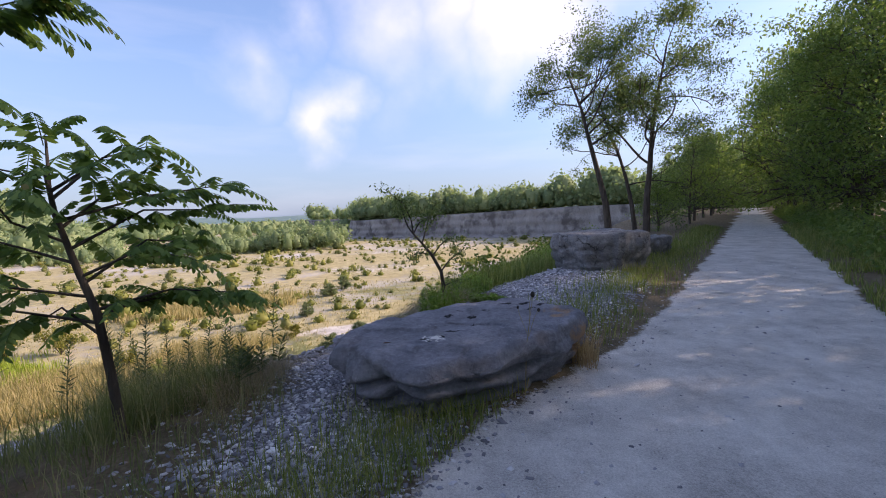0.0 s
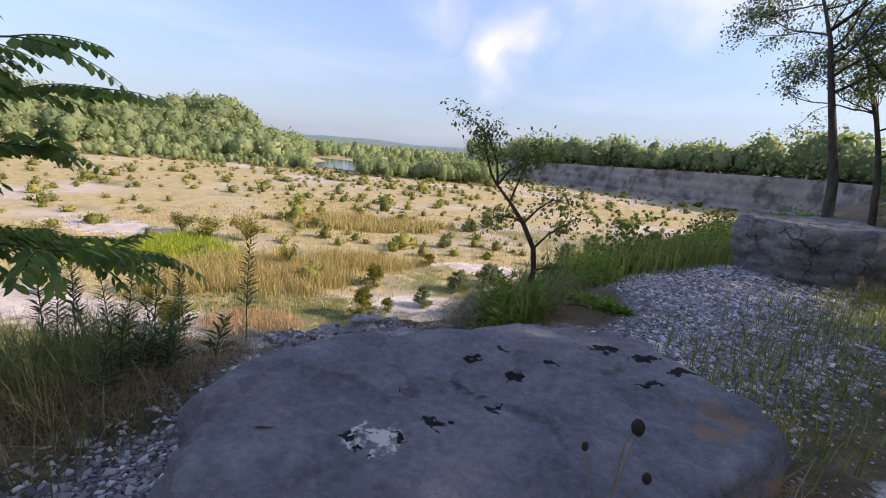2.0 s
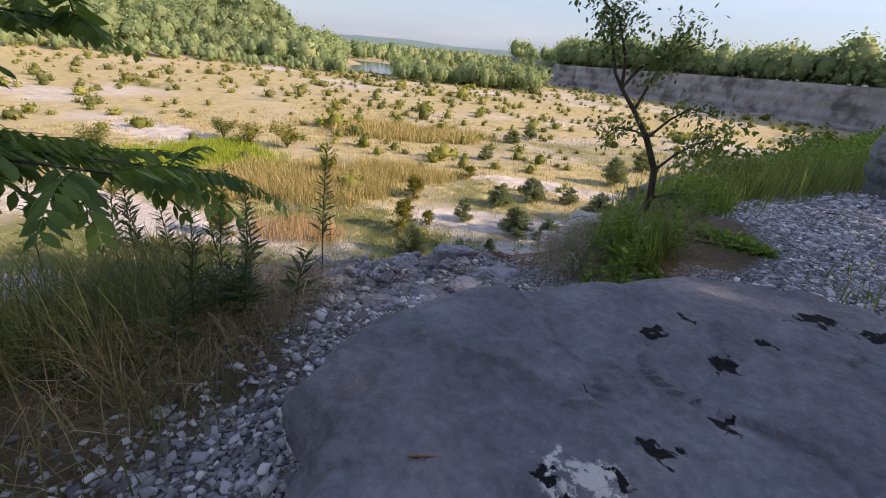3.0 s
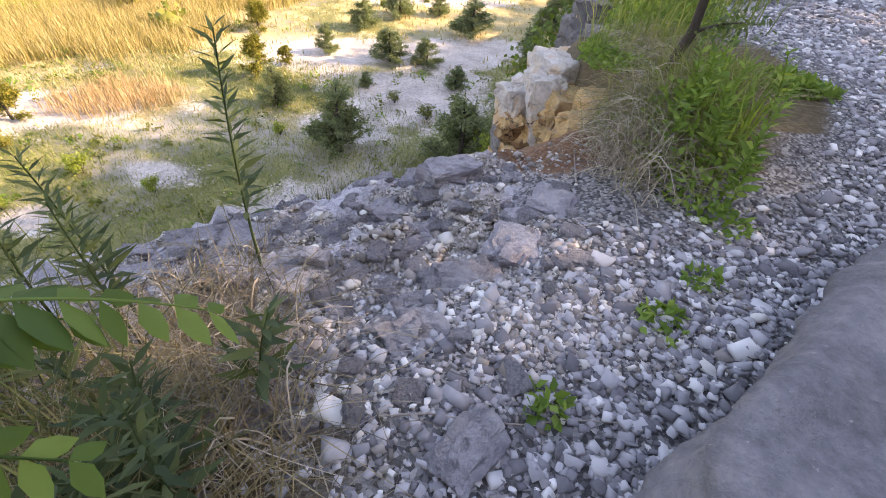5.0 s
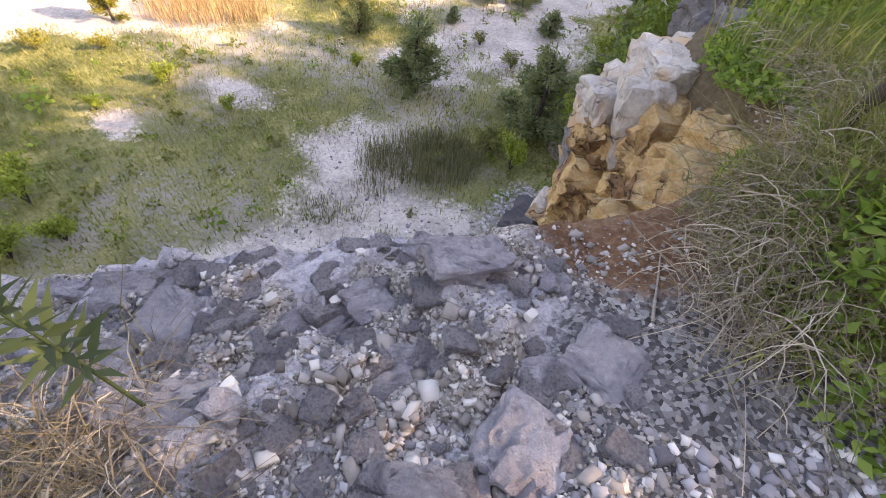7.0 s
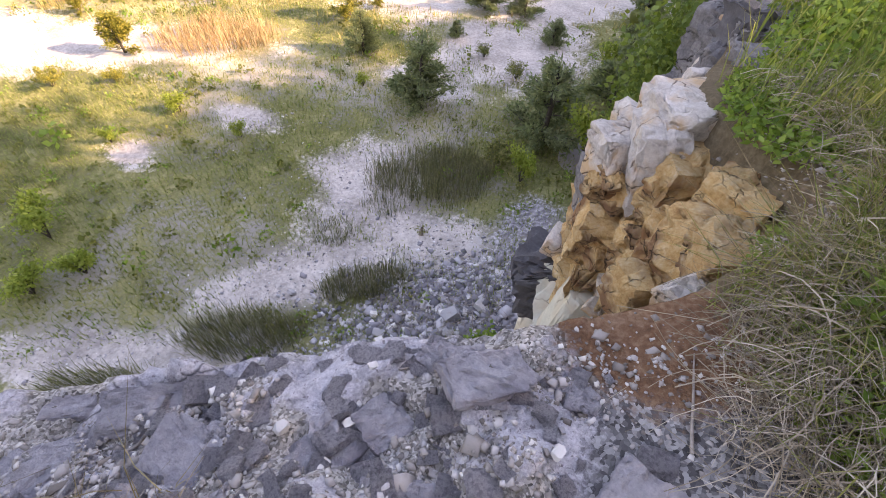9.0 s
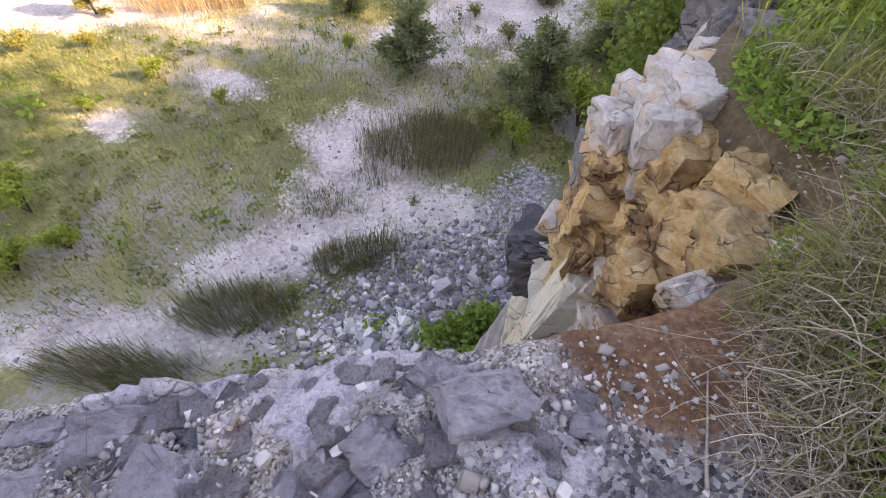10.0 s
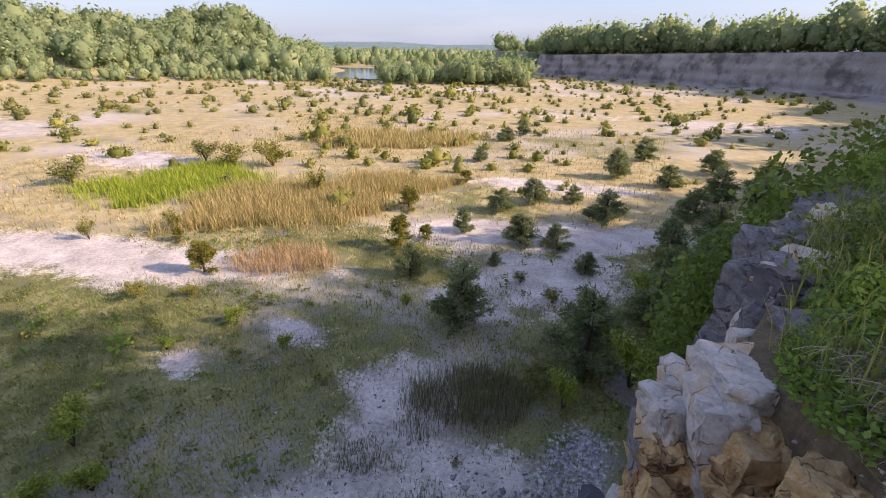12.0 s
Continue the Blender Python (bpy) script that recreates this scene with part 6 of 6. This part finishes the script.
def compound_sapling(x, y, trunk, boughs, r0, leaf_len, leaflet, label, seed):
    """A young tree with large drooping compound leaves at the ends of its boughs."""
    rng = np.random.RandomState(seed)
    t = tagged(new("sapling"), label, "tree")
    part("trunk", Soup().add(*tube(trunk, np.linspace(r0, r0 * 0.35, len(trunk)), 10)).mesh("trunk", M_BARK, True), t)
    for base, tip in boughs:
        wood, leaves = Soup(), Soup()
        base, tip = np.array(base, float), np.array(tip, float)
        mid = (base + tip) / 2 + rng.normal(0, 0.06, 3) + np.array([0, 0, 0.10])
        wood.add(*tube([base, mid, tip], [r0 * 0.32, r0 * 0.2, r0 * 0.1], 6))
        out = unit(tip - base)
        n = max(5, int(np.linalg.norm(tip - base) * 13))
        for k in range(n):
            f = 0.25 + 0.75 * k / (n - 1)
            p = base * (1 - f) ** 2 + 2 * mid * f * (1 - f) + tip * f * f
            a = rng.uniform(0, 6.28)
            d = unit(out * 0.8 + np.array([math.cos(a), math.sin(a), 0.15 + 0.35 * rng.uniform()]))
            rib = pinnate(leaves, p, d, leaf_len * rng.uniform(0.7, 1.15), 11, leaflet, rng, rng.uniform(0.2, 0.75))
            leaves.add(*tube(rib, np.linspace(0.004, 0.0015, len(rib)), 3))
        bough = part("bough", wood.mesh("bough", M_BARK, True), t)
        part("foliage", leaves.mesh("foliage", L_SUMAC, False), bough)
    t.matrix_world = pose(x, y, on_ground(x, y, -0.03))
    return t


SAPLING_TRUNK = [(0, 0, 0), (-0.02, -0.02, 0.5), (-0.05, -0.05, 0.95), (-0.10, -0.11, 1.25), (-0.15, -0.17, 1.6), (-0.17, -0.19, 1.9)]
SAPLING_BOUGHS = [(0.85, -0.45, 0.3, 0.92), (0.95, -0.75, 0.1, 1.0), (1.0, 0.5, 0.25, 1.05), (1.05, 0.85, -0.1, 1.05), (1.05, 0.98, 0.35, 0.92), (1.15, -0.7, -0.2, 1.4), (1.25, 0.7, 0.45, 1.5), (1.3, 0.45, -0.4, 1.4), (1.4, -0.7, 0.35, 1.7), (1.5, 0.85, 0.1, 1.8), (1.55, -0.5, -0.4, 1.85), (1.65, 0.35, 0.3, 2.05), (1.7, 0.75, -0.1, 2.0), (1.75, -0.65, 0.1, 2.15), (1.85, 0.3, 0.0, 2.3), (1.9, -0.25, 0.2, 2.35), (1.9, 0.1, -0.3, 2.25)]


def along_trunk(z):
    p = np.array(SAPLING_TRUNK)
    return tuple(float(np.interp(z, p[:, 2], p[:, k])) for k in range(3))


compound_sapling(-2.27, 2.88, SAPLING_TRUNK, [(along_trunk(z * 0.92), (0.67 * r - 0.74 * f, 0.74 * r + 0.67 * f, top * 0.9)) for z, r, f, top in SAPLING_BOUGHS], 0.036, 0.42, 0.10, "young walnut sapling with drooping compound leaves by the rim", 44)
compound_sapling(-4.5, 2.9, [(0, 0, 0), (0.03, 0, 0.9), (0.05, 0.02, 1.8), (0.1, 0.03, 2.7), (0.14, 0.04, 3.5), (0.2, 0.05, 4.4)], [((0.1, 0, 2.7), (0.8, 0.5, 3.1)), ((0.12, 0, 3.2), (1.3, 0.7, 3.9)), ((0.15, 0, 3.6), (1.0, 0.2, 4.3)), ((0.15, 0, 3.8), (0.6, 0.9, 4.5)), ((0.1, 0, 3.0), (-0.8, 0.4, 3.3)), ((0.15, 0, 3.7), (-0.6, -0.4, 4.2)), ((0.1, 0, 2.6), (0.5, -0.5, 2.9)), ((0.2, 0.05, 4.3), (0.5, 0.2, 5.0))], 0.05, 0.6, 0.18, "taller walnut sapling with drooping compound leaves by the rim", 45)


# small bent locust by the gravel
def bent_locust(x, y):
    rng = np.random.RandomState(47)
    t = tagged(new("sapling"), "small crooked locust with sparse fine leaves by the gravel", "tree")
    wood = Soup()
    trunk = [(0, 0, 0), (0.0, 0, 0.2), (0.03, -0.02, 0.36), (0.0, -0.05, 0.6), (-0.12, -0.12, 0.85), (-0.26, -0.2, 1.05), (-0.38, -0.28, 1.2), (-0.45, -0.3, 1.3)]
    wood.add(*tube(trunk, [0.035, 0.032, 0.03, 0.026, 0.024, 0.018, 0.014, 0.010], 8))
    tips = []
    for b, pts in ((2, [(0.1, -0.03, 0.40), (0.18, -0.03, 0.43), (0.27, -0.08, 0.46)]), (3, [(0.12, 0.0, 0.75), (0.25, 0.02, 0.85), (0.38, 0.05, 0.95)]), (4, [(-0.0, -0.05, 1.0), (0.12, -0.02, 1.1), (0.28, 0.0, 1.08)]), (5, [(-0.2, -0.2, 1.25), (-0.12, -0.2, 1.5), (-0.02, -0.2, 1.66)]), (6, [(-0.4, -0.3, 1.4), (-0.5, -0.35, 1.65), (-0.75, -0.45, 1.86)]), (7, [(-0.5, -0.3, 1.45), (-0.55, -0.3, 1.6), (-0.5, -0.3, 1.75)]), (4, [(-0.2, -0.2, 0.9), (-0.35, -0.3, 0.92), (-0.42, -0.3, 0.85)]), (6, [(-0.3, -0.2, 1.35), (-0.15, -0.1, 1.45), (0.05, 0.0, 1.55)])):
        q = np.array([trunk[b]] + pts, float)
        part("branch", Soup().add(*tube(q, [0.014, 0.010, 0.007, 0.004], 5)).mesh("branch", M_BARK, True), t)
        tips += [(q[i], q[i + 1]) for i in (1, 2)]
    P = []
    for a, b in tips:
        live = 60 if b[2] > 1.2 else 30
        f = rng.uniform(0, 1.2, (live * 3, 1))
        P.append(a * (1 - f) + b * f + rng.normal(0, 0.075, (live * 3, 3)) * np.array([1, 1, 0.7]))
    P = np.concatenate(P)
    L = rng.uniform(0.03, 0.058, len(P))
    leaves = Soup().add(*kites(P, rng.normal(0, 1, P.shape) + np.array([0, 0, -0.3]), rng.normal(0, 0.5, P.shape) + np.array([0, 0, 1]), L, L * 0.5))
    part("trunk", wood.mesh("trunk", M_BARK, True), t)
    part("crown", leaves.mesh("crown", L_LOCUST), t)
    t.matrix_world = pose(x, y, on_ground(x, y, -0.02))


bent_locust(-0.11, 6.71)


# goldenrod stalks at the rim
def goldenrod(x, y, h, seed, lean=0.1, mat=None, label="upright goldenrod stalk with narrow whorled leaves", group="goldenrod at the rim", wide=0.2, leaf=0.13):
    rng = np.random.RandomState(seed)
    t = tagged(new("goldenrod" if mat is None else "weed"), label, "wild plant", group)
    mat = mat or L_GOLD
    a = rng.uniform(0, 6.28)
    pts = np.array([(math.cos(a) * lean * h * f * f, math.sin(a) * lean * h * f * f, h * f) for f in np.linspace(0, 1, 8)])
    part("stem", Soup().add(*tube(pts, np.linspace(0.006, 0.002, 8), 5)).mesh("stem", mat, True), t)
    n = int(h * 75)
    f = np.linspace(0.35, 1.0, n)
    P = np.stack([np.interp(f, np.linspace(0, 1, 8), pts[:, k]) for k in range(3)], 1)
    an = np.arange(n) * 2.4 + rng.normal(0, 0.3, n)
    D = np.stack([np.cos(an), np.sin(an), np.full(n, 0.35) + 0.5 * f], 1)
    L = leaf * (1.15 - 0.75 * f) * rng.uniform(0.8, 1.2, n)
    part("leaves", Soup().add(*kites(P, D, np.stack([0 * an, 0 * an, 0 * an + 1], 1) + rng.normal(0, 0.3, (n, 3)), L, L * wide)).mesh("leaves", mat), t)
    t.matrix_world = pose(x, y, on_ground(x, y, -0.02))


for k, (x, y, h) in enumerate(((-2.0, 4.81, 0.96), (-2.55, 4.45, 0.85), (-2.7, 4.35, 0.75), (-2.42, 4.6, 0.8), (-2.35, 4.5, 0.72), (-3.05, 4.2, 0.95), (-3.25, 4.1, 1.0), (-3.15, 4.3, 0.85), (-3.4, 4.25, 0.9), (-2.9, 4.35, 0.8), (-3.6, 3.9, 0.85), (-2.2, 4.2, 0.55), (-1.75, 3.95, 0.5), (-1.85, 3.75, 0.55), (-4.6, 3.6, 0.7))):
    goldenrod(x, y, h, 200 + k)


for k in range(12):
    a = random.Random(400 + k)
    goldenrod(a.gauss(-0.2, 0.15), a.gauss(5.75, 0.3), a.uniform(0.3, 0.55), 260 + k, 0.25, L_WEED, "fresh green leafy weed stalk beside the gravel", "leafy weeds by the gravel", 0.42, 0.10)


for k in range(9):
    a = random.Random(440 + k)
    goldenrod(a.gauss(-1.85, 0.14), a.gauss(3.95, 0.2), a.uniform(0.28, 0.46), 290 + k, 0.2, L_GOLD, "low leafy green goldenrod shoot in dry grass", "goldenrod shoots", 0.24, 0.17)


# sticks, dead leaf, seed heads
def stick(pts, r, label):
    ob = new("stick", Soup().add(*tube(pts, np.linspace(r, r * 0.45, len(pts)), 6)).mesh("stick", M_STICK, True))
    return tagged(ob, label, "stick")


def ground_stick(x0, y0, x1, y1, r, label="bleached dead stick lying on the ledge"):
    f = np.linspace(0, 1, 6)
    x, y = x0 + (x1 - x0) * f, y0 + (y1 - y0) * f + 0.012 * np.sin(f * 9)
    z = ground_z(x, y)[0]
    return stick(np.stack([x, y, np.maximum(z, np.median(z) - 0.02) + r * 1.3], 1), r, label)


ground_stick(-2.52, 4.97, -2.42, 5.16, 0.010)
ground_stick(-1.66, 5.57, -1.51, 5.66, 0.005)
ground_stick(-1.4, 4.25, -0.75, 4.33, 0.004, "thin dry stalk lying on gravel")
ground_stick(-2.3, 5.1, -2.05, 5.25, 0.006)
ground_stick(-0.75, 5.55, -0.72, 5.9, 0.006, "bare twig among dry grass")
ground_stick(-0.35, 4.0, -0.62, 3.55, 0.006, "curved dry stalk beside the boulder")

dead = kites(np.array([(-0.52, 3.35, 0.52)]), np.array([(1, 0.3, 0.25)]), np.array([(0.1, 0.5, 1)]), 0.09, 0.06)
tagged(new("dead_leaf", Soup().add(*dead).mesh("dead_leaf", M_DEADLEAF)), "curled orange-brown dead leaf on the boulder", "leaf")


def seed_stalk(x, y, h, heads):
    t = tagged(new("wildflower"), "dry wildflower stalk with dark seed heads beside the boulder", "wild plant")
    part("stem", Soup().add(*tube([(0, 0, 0), (0.02, 0.02, h * 0.5), (0.08, 0.03, h)], [0.004, 0.003, 0.002], 5)).mesh("stem", G_DRY, True), t)
    for dx, dy, dz, s in heads:
        part("stem", Soup().add(*tube([(0.04, 0.02, h * 0.6), (dx * 0.7, dy, dz - 0.06), (dx, dy, dz)], [0.002, 0.002, 0.0015], 4)).mesh("stem", G_DRY, True), t)
        ob = part("seed_head", rock_mesh("seed_head", int(dz * 1000), (s, s, s * 1.4), M_SEED, 2, 0.3, 0, True), t)
        ob.location = (dx, dy, dz)
    t.matrix_world = pose(x, y, on_ground(x, y))


seed_stalk(0.62, 3.42, 0.8, ((0.08, 0.03, 0.82, 0.018), (0.12, 0.0, 0.7, 0.012), (-0.04, 0.03, 0.72, 0.010)))

# green bush and brushwood at the wall foot
ob = stand(shrub_meshes(48, L_WEED, 2600, 0.6), ("shrub", "stem", "foliage"), "fresh green bush among rubble at the wall foot", "shrub", "", -1.9, 10.3, 1.8, 1.25)
rng = np.random.RandomState(52)
soup = Soup()
for k in range(240):
    cx, cy, a, ln = rng.normal(-2.6, 1.3), rng.normal(11.6, 0.9), rng.uniform(0, 6.28), rng.uniform(0.3, 1.0)
    z = float(floor_z(np.array(cx), np.array(cy)))
    d = np.array([math.cos(a), math.sin(a), rng.uniform(-0.1, 0.25)]) * ln
    p = np.array([cx, cy, z + 0.1])
    soup.add(*tube([p, p + d * 0.5 + rng.normal(0, 0.04, 3), p + d], [0.012, 0.009, 0.004], 4))
tagged(new("brushwood", soup.mesh("brushwood", M_STICK, True)), "tangle of grey dead branches on the rubble", "branches", kind="stuff")
stand((fast_mesh("stump", *tube([(0, 0, 0), (0.02, 0, 0.25), (0.05, 0.02, 0.42)], [0.10, 0.08, 0.06], 8), None, M_STICK), shrub_meshes(49, L_SHRUB, 120, 0.4)[1]), ("stump", "trunk", "shoots"), "small weathered stump on the sand", "stump", "", -5.4, 15.4, 1.0)
